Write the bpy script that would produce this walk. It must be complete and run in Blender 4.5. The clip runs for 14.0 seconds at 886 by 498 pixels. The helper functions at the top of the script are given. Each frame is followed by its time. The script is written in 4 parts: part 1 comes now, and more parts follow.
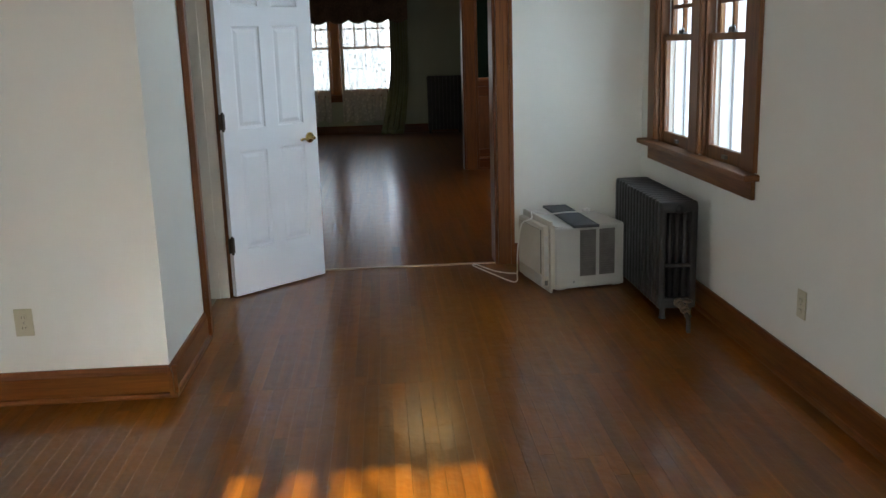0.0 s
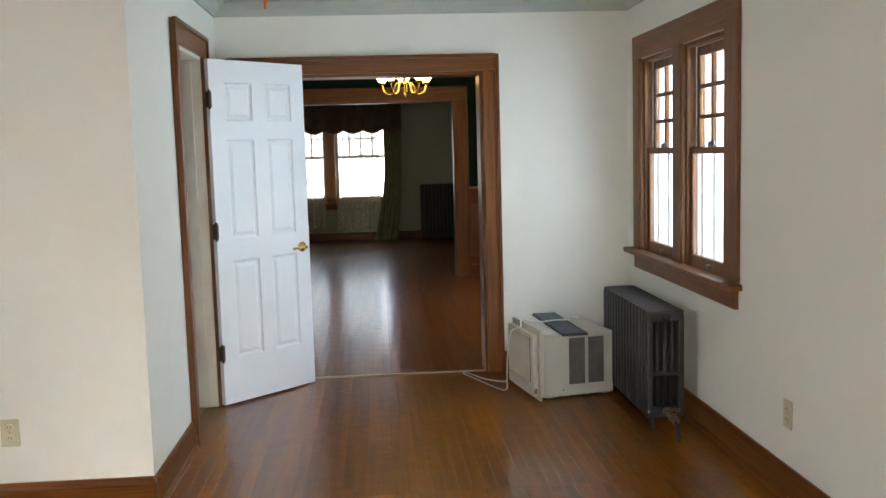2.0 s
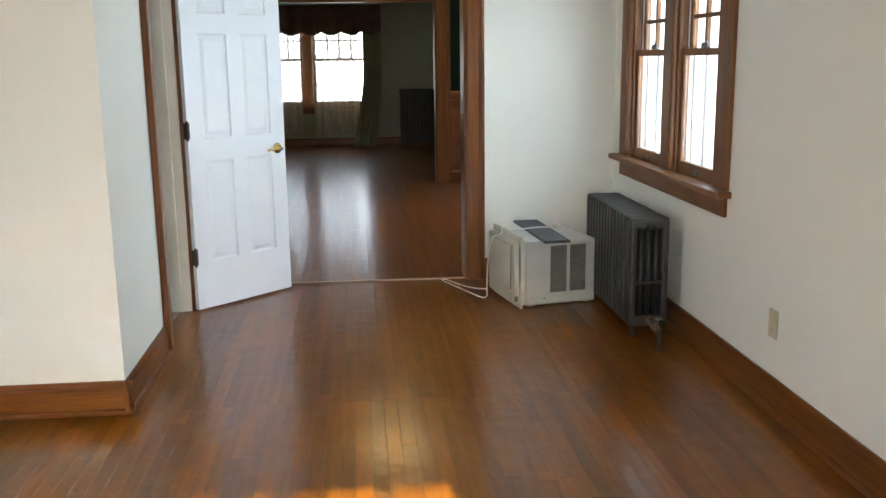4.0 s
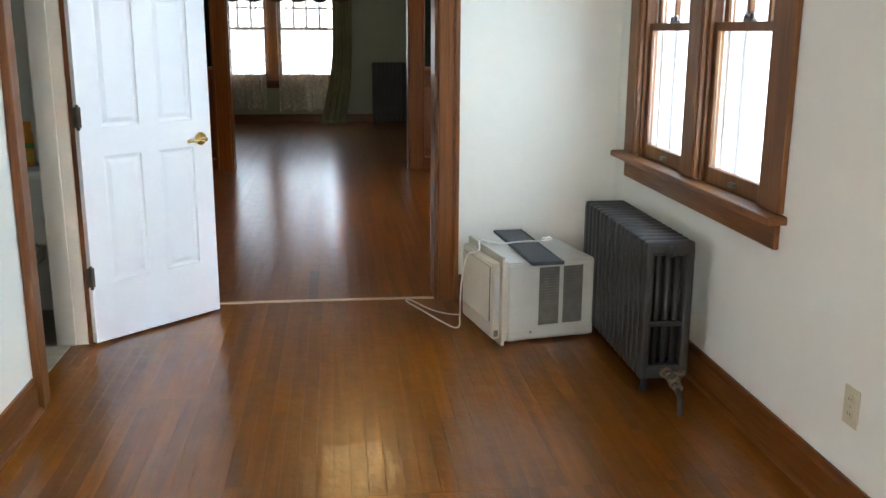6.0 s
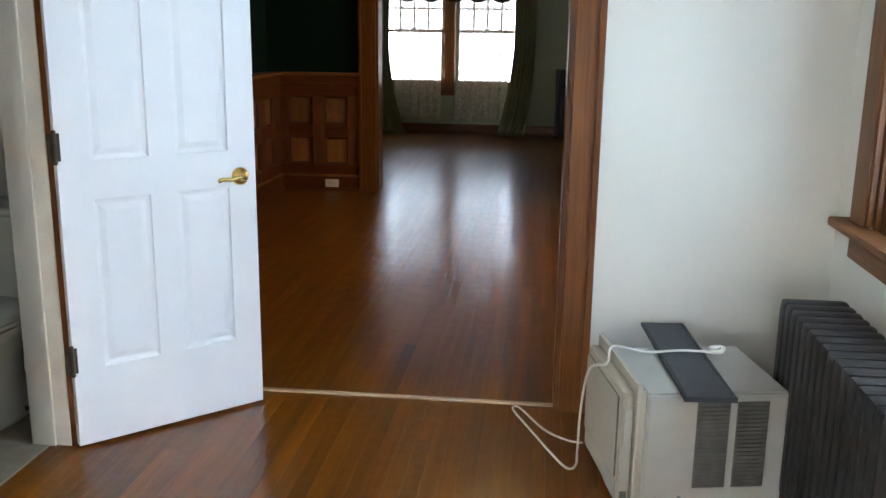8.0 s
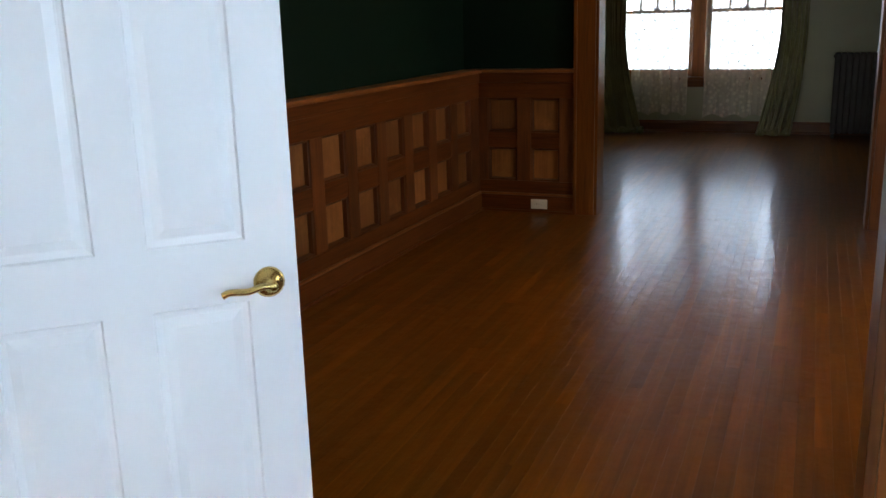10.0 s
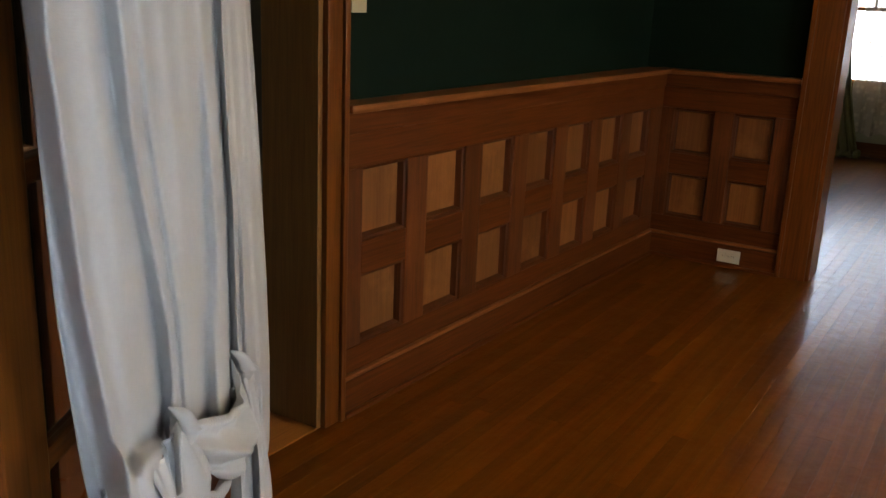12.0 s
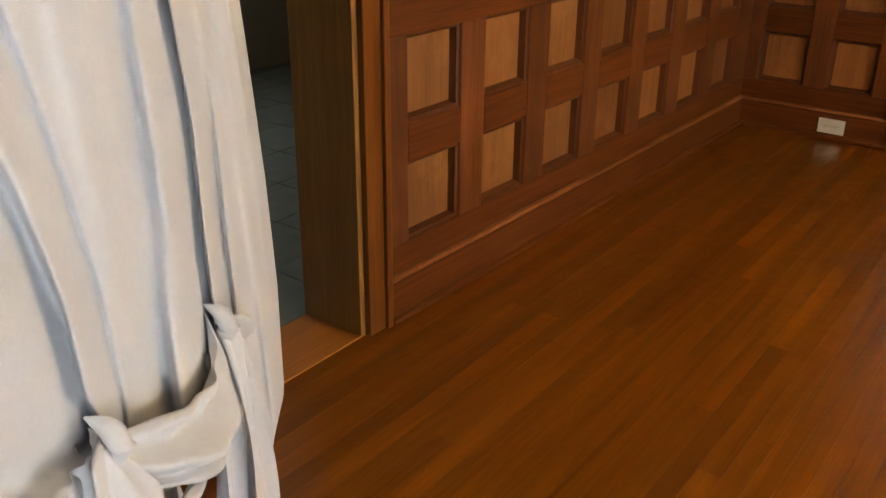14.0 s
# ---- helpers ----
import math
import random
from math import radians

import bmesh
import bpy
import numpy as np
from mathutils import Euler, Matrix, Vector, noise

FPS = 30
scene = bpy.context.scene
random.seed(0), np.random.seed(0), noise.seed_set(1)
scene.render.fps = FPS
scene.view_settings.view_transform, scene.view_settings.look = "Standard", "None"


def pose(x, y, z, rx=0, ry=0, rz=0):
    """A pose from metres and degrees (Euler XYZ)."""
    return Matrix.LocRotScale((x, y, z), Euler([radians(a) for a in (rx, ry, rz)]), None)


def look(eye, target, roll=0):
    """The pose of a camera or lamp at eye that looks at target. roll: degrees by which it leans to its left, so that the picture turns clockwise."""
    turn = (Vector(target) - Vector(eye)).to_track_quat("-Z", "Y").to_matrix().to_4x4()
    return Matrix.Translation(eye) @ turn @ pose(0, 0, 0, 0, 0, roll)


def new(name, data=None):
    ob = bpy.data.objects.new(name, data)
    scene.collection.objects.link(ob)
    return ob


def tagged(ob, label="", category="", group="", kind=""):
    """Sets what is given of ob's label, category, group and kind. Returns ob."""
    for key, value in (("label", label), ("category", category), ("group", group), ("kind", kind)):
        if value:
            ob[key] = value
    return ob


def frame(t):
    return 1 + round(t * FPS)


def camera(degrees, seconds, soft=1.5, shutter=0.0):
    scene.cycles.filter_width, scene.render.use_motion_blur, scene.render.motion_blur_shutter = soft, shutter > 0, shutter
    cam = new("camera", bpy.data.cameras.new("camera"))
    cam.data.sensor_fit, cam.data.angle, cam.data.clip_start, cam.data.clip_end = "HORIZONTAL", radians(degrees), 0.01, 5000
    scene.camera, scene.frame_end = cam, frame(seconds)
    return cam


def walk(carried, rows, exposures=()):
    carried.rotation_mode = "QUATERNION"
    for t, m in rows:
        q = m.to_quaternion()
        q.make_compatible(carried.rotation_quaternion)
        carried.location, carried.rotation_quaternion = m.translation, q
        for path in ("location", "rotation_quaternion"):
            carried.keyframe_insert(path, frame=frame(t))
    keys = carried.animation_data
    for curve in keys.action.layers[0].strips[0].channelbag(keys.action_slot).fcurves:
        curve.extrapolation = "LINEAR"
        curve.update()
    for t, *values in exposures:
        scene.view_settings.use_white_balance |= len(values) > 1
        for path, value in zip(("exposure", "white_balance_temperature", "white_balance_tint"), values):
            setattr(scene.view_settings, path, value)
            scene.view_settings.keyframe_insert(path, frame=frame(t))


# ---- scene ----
cam = camera(51.8, 14.0)
PATH = [
    (0, (0.313, 0.121, 1.437), (0.434, 2.069, 1.0), -1.7),
    (0.5, (0.349, 0.095, 1.459), (0.471, 2.049, 1.05), -1.9),
    (1, (0.359, 0.068, 1.461), (0.47, 2.043, 1.163), -1.7),
    (1.5, (0.351, 0.077, 1.463), (0.476, 2.058, 1.218), -1.7),
    (2, (0.338, 0.065, 1.466), (0.48, 2.048, 1.255), -1.6),
    (2.5, (0.329, 0.052, 1.478), (0.48, 2.037, 1.284), -1.5),
    (3, (0.335, 0.05, 1.465), (0.491, 2.029, 1.223), -1.6),
    (3.5, (0.335, 0.083, 1.429), (0.499, 2.046, 1.084), -1.2),
    (5.8, (0.485, 1.163, 1.411), (0.727, 3.093, 0.945), 0.2),
    (6, (0.519, 1.286, 1.418), (0.746, 3.217, 0.952), 0.3),
    (6.5, (0.637, 1.602, 1.408), (0.773, 3.545, 0.954), 0.8),
    (7, (0.756, 1.947, 1.413), (0.762, 3.897, 0.964), 1.1),
    (7.5, (0.835, 2.289, 1.417), (0.773, 4.235, 0.96), -0.7),
    (8, (0.951, 2.675, 1.417), (0.741, 4.609, 0.954), 0.8),
    (8.5, (0.964, 3.032, 1.432), (0.554, 4.934, 0.967), 2.6),
    (9, (1.029, 3.422, 1.427), (0.498, 5.296, 0.969), -0.1),
    (11.3, (0.556, 5.372, 1.411), (-0.45, 7.015, 0.873), 2.0),
    (11.5, (0.502, 5.508, 1.405), (-0.541, 7.139, 0.9), 2.6),
    (12, (0.293, 5.767, 1.39), (-0.728, 7.401, 0.853), 2.5),
    (12.5, (0.29, 5.851, 1.422), (-0.674, 7.498, 0.825), 3.5),
    (13, (0.31, 5.847, 1.403), (-0.847, 7.366, 0.808), 2.7),
    (13.2, (0.265, 5.885, 1.378), (-0.914, 7.363, 0.726), 1.7),
    (13.5, (0.187, 5.91, 1.354), (-0.97, 7.394, 0.678), 1.5),
    (14, (0.092, 6.137, 1.34), (-0.989, 7.603, 0.514), 0.6),
]
walk(cam, [(t, look(eye, target, roll)) for t, eye, target, roll in PATH], [
    (0, 2.38, 6050, 10), (0.5, 2.55, 6100, 10), (1.0, 2.85, 6200, 10), (1.5, 3.02, 6300, 10), (2.5, 3.1, 6300, 10), (6.0, 3.45, 6100, 10), (7.5, 3.4, 5950, 10), (9.2, 3.2, 5750, 10),
    (11.3, 3.25, 6000, 12), (12, 3.6, 6250, 15), (12.5, 4.1, 6450, 17), (13, 4.25, 6500, 18), (13.5, 4.4, 6600, 18), (14, 4.5, 6750, 18)])

# ---- world, sun, window light and added fill ----
SUN_EL, SUN_AZ = 21.9, 1.5
world = bpy.data.worlds.new("world")
scene.world = world
world.use_nodes = True
wn = world.node_tree.nodes
sky = wn.new("ShaderNodeTexSky")
sky.sky_type, sky.sun_disc = "NISHITA", False
sky.sun_elevation, sky.sun_rotation = radians(SUN_EL), radians(180 + SUN_AZ)
wn["Background"].inputs[1].default_value = 0.05 * 0.6
world.node_tree.links.new(sky.outputs[0], wn["Background"].inputs[0])

sun = new("sun", bpy.data.lights.new("sun", "SUN"))
sun.data.energy, sun.data.angle, sun.data.color = 5.0, radians(0.5), (1.0, 0.97, 0.88)
sun.matrix_world = look((0.6, -12, 6), (0.6 - 13.5 * math.tan(radians(SUN_AZ)), -12 + 6 / math.tan(radians(SUN_EL)), 0))


def window_light(eye, target, w, h, watts, color):
    """The sky's light in a window's opening, or fill through an added, unseen one."""
    li = bpy.data.lights.new("window_light", "AREA")
    li.shape, li.size, li.size_y, li.energy, li.color = "RECTANGLE", w, h, watts, color
    ob = new("window_light", li)
    ob.matrix_world = look(eye, target)
    return ob


window_light((2.52, 4.97, 1.4), (0, 4.97, 1.4), 2.4, 2.0, 16.4, (0.70, 0.86, 1.0))
window_light((0.3, -2.0, 1.4), (0.3, 3, 1.3), 2.0, 1.5, 7.5, (0.90, 0.96, 1.0))
# added fill behind an unseen west window, to brighten the east wall
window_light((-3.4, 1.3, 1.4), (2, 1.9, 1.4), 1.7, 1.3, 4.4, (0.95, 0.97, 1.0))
window_light((2.95, 8.5, 1.5), (0, 8.5, 1.3), 1.9, 1.3, 4.2, (1.0, 0.86, 0.64))
# added fill through an unseen opening, to lift the dark kitchen
window_light((-4.45, 8.6, 1.5), (-2, 8.6, 1.2), 1.0, 1.0, 0.7, (1.0, 0.97, 0.88))
window_light((-0.75, 16.25, 1.45), (-0.75, 12, 1.45), 3.4, 1.7, 13.5, (0.90, 0.95, 1.0))

# ---- materials ----


def nodes_of(name):
    m = bpy.data.materials.new(name)
    m.use_nodes = True
    nt = m.node_tree
    return m, nt, nt.nodes["Principled BSDF"]


def add(nt, kind, **kw):
    n = nt.nodes.new("ShaderNode" + kind)
    for k, v in kw.items():
        n.inputs[k.replace("_", " ")].default_value = v
    return n


def ramp(nt, fac, stops):
    r = nt.nodes.new("ShaderNodeValToRGB")
    e = r.color_ramp.elements
    while len(e) < len(stops):
        e.new(0.5)
    for i, (p, c) in enumerate(stops):
        e[i].position, e[i].color = p, (*c, 1)
    nt.links.new(fac, r.inputs[0])
    return r.outputs[0]


def mixc(nt, fac, a, b, mode="MIX"):
    n = nt.nodes.new("ShaderNodeMix")
    n.data_type, n.blend_type = "RGBA", mode
    for sock, val in ((n.inputs[0], fac), (n.inputs[6], a), (n.inputs[7], b)):
        if hasattr(val, "links"):
            nt.links.new(val, sock)
        elif isinstance(val, (int, float)):
            sock.default_value = val
        else:
            sock.default_value = (*val, 1)
    return n.outputs[2]


def bump(nt, bsdf, height, strength, dist):
    b = add(nt, "Bump", Strength=strength, Distance=dist)
    nt.links.new(height, b.inputs["Height"])
    nt.links.new(b.outputs[0], bsdf.inputs["Normal"])


def coords(nt, scale, shift=None):
    tc = nt.nodes.new("ShaderNodeTexCoord")
    mp = add(nt, "Mapping")
    mp.inputs["Scale"].default_value = scale
    nt.links.new(tc.outputs["Object"], mp.inputs["Vector"])
    if shift is not None:
        v = nt.nodes.new("ShaderNodeVectorMath")
        v.operation = "MULTIPLY_ADD"
        nt.links.new(shift, v.inputs[0])
        v.inputs[1].default_value = (71.0, 43.0, 97.0)
        nt.links.new(mp.outputs[0], v.inputs[2])
        return v.outputs[0]
    return mp.outputs[0]


def plain(name, color, rough=0.5, metal=0.0, vary=0.06, scale=6.0, bumpy=0.0, spec=0.5):
    """Paint, metal or plastic with blotches at two scales."""
    m, nt, b = nodes_of(name)
    c = coords(nt, (1, 1, 1))
    n1, n2 = add(nt, "TexNoise", Scale=scale, Detail=4.0), add(nt, "TexNoise", Scale=scale * 14, Detail=3.0)
    nt.links.new(c, n1.inputs["Vector"]), nt.links.new(c, n2.inputs["Vector"])
    lo, hi = [v * (1 - vary) for v in color], [min(1, v * (1 + vary)) for v in color]
    col = ramp(nt, n1.outputs[0], ((0.3, lo), (0.7, hi)))
    nt.links.new(mixc(nt, 0.25, col, ramp(nt, n2.outputs[0], ((0.3, lo), (0.7, hi)))), b.inputs["Base Color"])
    b.inputs["Roughness"].default_value, b.inputs["Metallic"].default_value = rough, metal
    b.inputs["Specular IOR Level"].default_value = spec
    if bumpy:
        bump(nt, b, n2.outputs[0], bumpy, 0.002)
    return m


def wood(name, axis, dark, light, rough=0.32, source="", spec=0.5, span=0.1, fine=1.0, worn=0.0, grain=0.35, tone=0.5):
    """Varnished wood with its grain along axis; source: where each piece's own tone comes from."""
    m, nt, b = nodes_of(name)
    shift = None
    if source == "object":
        shift = nt.nodes.new("ShaderNodeObjectInfo").outputs["Random"]
    elif source == "island":
        shift = nt.nodes.new("ShaderNodeNewGeometry").outputs["Random Per Island"]
    sc = [26.0 * fine] * 3
    sc[axis] = 1.3 * fine
    c = coords(nt, sc, shift)
    g1 = add(nt, "TexNoise", Scale=1.0, Detail=6.0, Roughness=0.65, Distortion=0.6)
    nt.links.new(c, g1.inputs["Vector"])
    sc2 = [150.0] * 3
    sc2[axis] = 5.0
    g2 = add(nt, "TexNoise", Scale=1.0, Detail=3.0)
    nt.links.new(coords(nt, sc2, shift), g2.inputs["Vector"])
    big = add(nt, "TexNoise", Scale=1.7, Detail=3.0)
    nt.links.new(coords(nt, (1, 1, 1)), big.inputs["Vector"])
    mid = [(a + d) / 2 for a, d in zip(dark, light)]
    col = ramp(nt, g1.outputs[0], ((0.3, dark), (0.52, mid), (0.72, light)))
    col = mixc(nt, grain, col, ramp(nt, g2.outputs[0], ((0.35, dark), (0.65, light))))
    if shift is not None:
        col = mixc(nt, tone, col, mixc(nt, 1.0, col, ramp(nt, shift, ((0.0, (0.45, 0.42, 0.38)), (0.5, (0.95, 0.95, 0.95)), (1.0, (1.5, 1.46, 1.3)))), "MULTIPLY"))
    if worn:
        w = add(nt, "TexNoise", Scale=3.2, Detail=8.0, Roughness=0.7)
        nt.links.new(coords(nt, (1, 1, 1), shift), w.inputs["Vector"])
        fac = ramp(nt, w.outputs[0], ((0.5, (0, 0, 0)), (0.66, (worn, worn, worn))))
        col = mixc(nt, fac, col, [min(1, v * 1.5) for v in light])
    nt.links.new(col, b.inputs["Base Color"])
    lo, hi = rough, rough + span
    nt.links.new(ramp(nt, big.outputs[0], ((0.3, (lo, lo, lo)), (0.7, (hi, hi, hi)))), b.inputs["Roughness"])
    b.inputs["Specular IOR Level"].default_value = spec
    mixh = nt.nodes.new("ShaderNodeMath")
    mixh.operation = "ADD"
    nt.links.new(g2.outputs[0], mixh.inputs[0]), nt.links.new(big.outputs[0], mixh.inputs[1])
    if span < 0.1:
        # slow waves that run on from board to board
        place = nt.nodes.new("ShaderNodeNewGeometry").outputs["Position"]
        stretch = add(nt, "Mapping")
        stretch.inputs["Scale"].default_value = (13, 9, 1)
        nt.links.new(place, stretch.inputs["Vector"])
        wav = add(nt, "TexNoise", Scale=1.0, Detail=3.0, Roughness=0.55)
        nt.links.new(stretch.outputs[0], wav.inputs["Vector"])
        bump(nt, b, wav.outputs[0], 0.32, 0.012)
        # a glossy coat of varnish over the wood
        b.inputs["Coat Weight"].default_value, b.inputs["Coat Roughness"].default_value = 0.5, 0.13
        nt.links.new(b.inputs["Normal"].links[0].from_socket, b.inputs["Coat Normal"])
        nt.links.new(ramp(nt, wav.outputs[0], ((0.3, (rough,) * 3), (0.7, (rough * 1.1,) * 3))), b.inputs["Roughness"])
    else:
        bump(nt, b, mixh.outputs[0], 0.10, 0.003)
    return m


TRIM_D, TRIM_L = (0.078, 0.021, 0.003), (0.22, 0.072, 0.010)
trim_x, trim_y, trim_z = (wood("trim_wood", a, TRIM_D, TRIM_L, 0.28, spec=0.35) for a in range(3))
WIN_D, WIN_L = (0.10, 0.034, 0.008), (0.26, 0.105, 0.028)
win_x, win_y, win_z = (wood("window_wood", a, WIN_D, WIN_L, 0.38, spec=0.35) for a in range(3))
WAIN_D, WAIN_L = (0.062, 0.015, 0.0022), (0.175, 0.050, 0.008)
wain_x, wain_y, wain_z = (wood("wainscot_wood", a, WAIN_D, WAIN_L, 0.36, spec=0.35) for a in range(3))
wain_panel = wood("panel_wood", 2, (0.17, 0.062, 0.014), (0.31, 0.130, 0.036), 0.4, "object", worn=0.45)
wain_edge = wood("edge_wood", 0, (0.13, 0.040, 0.008), (0.31, 0.115, 0.03), 0.34, worn=0.5)
# darker than the wainscot: shadow round the panels put into the moulding colour
wain_shade = wood("shaded_moulding_wood", 2, (0.05, 0.013, 0.002), (0.13, 0.037, 0.007), 0.34)
wain_stile = wood("stile_wood", 2, (0.066, 0.017, 0.0027), (0.19, 0.057, 0.010), 0.4, "object", worn=0.3)
JAMB_D, JAMB_L = (0.17, 0.075, 0.016), (0.32, 0.155, 0.038)
jamb_z = wood("jamb_wood", 2, JAMB_D, JAMB_L, 0.4)
FL_D, FL_L = (0.104, 0.028, 0.001), (0.246, 0.078, 0.0026)
floor_piece = wood("floor_strip", 1, FL_D, FL_L, 0.277, "object", spec=0.15, span=0.05, grain=0.15, tone=0.34, fine=0.6)
floor_joined = wood("floor_strips", 1, FL_D, FL_L, 0.277, "island", spec=0.15, span=0.05, grain=0.15, tone=0.34, fine=0.6)
subfloor = plain("floor_gap", (0.03, 0.012, 0.006), 0.8)
# paler than the floor: the strip's whitish highlight is put into its colour
threshold_wood = wood("threshold_wood", 0, (0.30, 0.19, 0.10), (0.66, 0.52, 0.36), 0.34, spec=0.35)
wall_white = plain("wall_paint", (0.80, 0.785, 0.70), 0.62, vary=0.018, scale=1.6, bumpy=0.25, spec=0.3)
wall_green = plain("dark_green_paint", (0.004, 0.014, 0.009), 0.7, vary=0.15, scale=2, bumpy=0.2, spec=0.12)
wall_sage = plain("sage_paint", (0.42, 0.43, 0.31), 0.65, vary=0.03, scale=1.5, bumpy=0.2, spec=0.3)
wall_kitchen = plain("kitchen_paint", (0.26, 0.22, 0.16), 0.6, vary=0.03, scale=1.5)
cornice_paint = plain("cornice_paint", (0.47, 0.50, 0.43), 0.6, vary=0.05)
ceiling_paint = plain("ceiling_paint", (0.80, 0.79, 0.74), 0.8, vary=0.03, bumpy=0.4)
door_white = plain("door_paint", (0.82, 0.83, 0.84), 0.36, vary=0.015, bumpy=0.06)
jamb_white = plain("jamb_paint", (0.72, 0.68, 0.58), 0.45, vary=0.08, scale=5, bumpy=0.2)
outside_white = plain("outside_paint", (0.8, 0.8, 0.8), 0.6)
iron = plain("radiator_iron", (0.024, 0.022, 0.020), 0.48, 0.15, vary=0.3, scale=9, bumpy=0.3)
iron_dark = plain("old_iron", (0.035, 0.032, 0.03), 0.5, 0.3, vary=0.3, scale=9, bumpy=0.3)
brass = plain("brass", (0.72, 0.52, 0.18), 0.22, 1.0, vary=0.1)
hinge_metal = plain("hinge_metal", (0.045, 0.03, 0.015), 0.65, 0.2, vary=0.3, scale=30)
ac_shell = plain("ac_shell", (0.42, 0.41, 0.36), 0.45, vary=0.04, scale=8)
ac_front = plain("ac_front", (0.46, 0.42, 0.33), 0.5, vary=0.05, scale=8)
ac_dark = plain("ac_dark", (0.12, 0.11, 0.095), 0.6, vary=0.2, scale=20)
foam = plain("dark_board", (0.045, 0.047, 0.052), 0.6, vary=0.2, scale=20, bumpy=0.3)
cord_white = plain("cord", (0.75, 0.73, 0.66), 0.45)
plastic_ivory = plain("ivory_plastic", (0.55, 0.50, 0.33), 0.4)
plastic_white = plain("white_plastic", (0.72, 0.70, 0.62), 0.4)
slot_dark = plain("slot", (0.02, 0.02, 0.02), 0.6)
porcelain = plain("porcelain", (0.80, 0.78, 0.72), 0.12, vary=0.02)
can_orange = plain("can_orange", (0.85, 0.34, 0.03), 0.3)
can_green = plain("can_green", (0.15, 0.35, 0.06), 0.3)
can_gold = plain("can_gold", (0.75, 0.55, 0.12), 0.3)
lino = plain("bath_floor", (0.30, 0.25, 0.18), 0.45, vary=0.2, scale=14)
slate = plain("slate_tile", (0.15, 0.17, 0.145), 0.4, vary=0.3, scale=7, bumpy=0.3)
grout = plain("grout", (0.16, 0.16, 0.14), 0.8)
lawn = plain("lawn", (0.08, 0.11, 0.04), 0.9, vary=0.3)
bark = plain("bark", (0.12, 0.09, 0.06), 0.9, vary=0.3)
leaf = plain("leaf", (0.07, 0.11, 0.03), 0.6, vary=0.3)
orange_bead = plain("orange_bead", (0.75, 0.16, 0.02), 0.35)
valve_metal = plain("valve_metal", (0.15, 0.11, 0.07), 0.45, 0.5, vary=0.4, scale=25)
knob_metal = plain("dull_steel", (0.2, 0.2, 0.2), 0.35, 0.9, vary=0.2)


def cloth(name, color, weave, sheer=0.0, vary=0.05):
    m, nt, b = nodes_of(name)
    c = coords(nt, (1, 1, 1))
    w1 = nt.nodes.new("ShaderNodeTexWave")
    w1.bands_direction = "Z"
    w1.inputs["Scale"].default_value, w1.inputs["Distortion"].default_value, w1.inputs["Detail"].default_value = weave, 2.5, 2.0
    w1.inputs["Detail Scale"].default_value = 3.0
    n = add(nt, "TexNoise", Scale=weave * 0.5, Detail=4.0)
    big = add(nt, "TexNoise", Scale=5.0, Detail=3.0)
    for t in (w1, n, big):
        nt.links.new(c, t.inputs["Vector"])
    lo, hi = [v * (1 - vary) for v in color], [min(1, v * (1 + vary)) for v in color]
    col = mixc(nt, 0.5, ramp(nt, big.outputs[0], ((0.3, lo), (0.7, hi))), ramp(nt, n.outputs[0], ((0.3, lo), (0.7, hi))))
    nt.links.new(col, b.inputs["Base Color"])
    b.inputs["Roughness"].default_value, b.inputs["Sheen Weight"].default_value = 0.9, 0.2
    b.inputs["Specular IOR Level"].default_value = 0.15
    h = nt.nodes.new("ShaderNodeMath")
    h.operation = "ADD"
    nt.links.new(w1.outputs[1], h.inputs[0]), nt.links.new(n.outputs[0], h.inputs[1])
    bump(nt, b, h.outputs[0], 0.25, 0.0015)
    if sheer:
        tr = nt.nodes.new("ShaderNodeBsdfTransparent")
        mx = nt.nodes.new("ShaderNodeMixShader")
        v = add(nt, "TexVoronoi", Scale=17.0)
        nt.links.new(c, v.inputs["Vector"])
        f = ramp(nt, v.outputs["Distance"], ((0.25, (0.12, 0.12, 0.12)), (0.45, (sheer, sheer, sheer))))
        nt.links.new(f, mx.inputs[0]), nt.links.new(b.outputs[0], mx.inputs[1]), nt.links.new(tr.outputs[0], mx.inputs[2])
        nt.links.new(mx.outputs[0], nt.nodes["Material Output"].inputs[0])
    return m


linen = cloth("linen", (0.54, 0.53, 0.51), 260)
green_drape = cloth("green_drape", (0.27, 0.265, 0.12), 120, vary=0.25)
lace = cloth("lace", (0.80, 0.76, 0.64), 150, sheer=0.3)
valance_cloth = cloth("valance_cloth", (0.15, 0.085, 0.055), 60, vary=0.55)


def glass_mat():
    m, nt, b = nodes_of("window_glass")
    b.inputs["Base Color"].default_value = (1, 1, 1, 1)
    b.inputs["Roughness"].default_value, b.inputs["Transmission Weight"].default_value = 0.0, 1.0
    b.inputs["IOR"].default_value = 1.45
    return m


glass = glass_mat()


def glow(name, color, strength):
    m, nt, b = nodes_of(name)
    b.inputs["Base Color"].default_value = (*color, 1)
    b.inputs["Emission Color"].default_value, b.inputs["Emission Strength"].default_value = (*color, 1), strength
    return m


shade_glow = glow("lit_shade", (1.0, 0.68, 0.28), 2.6)

# ---- mesh helpers ----


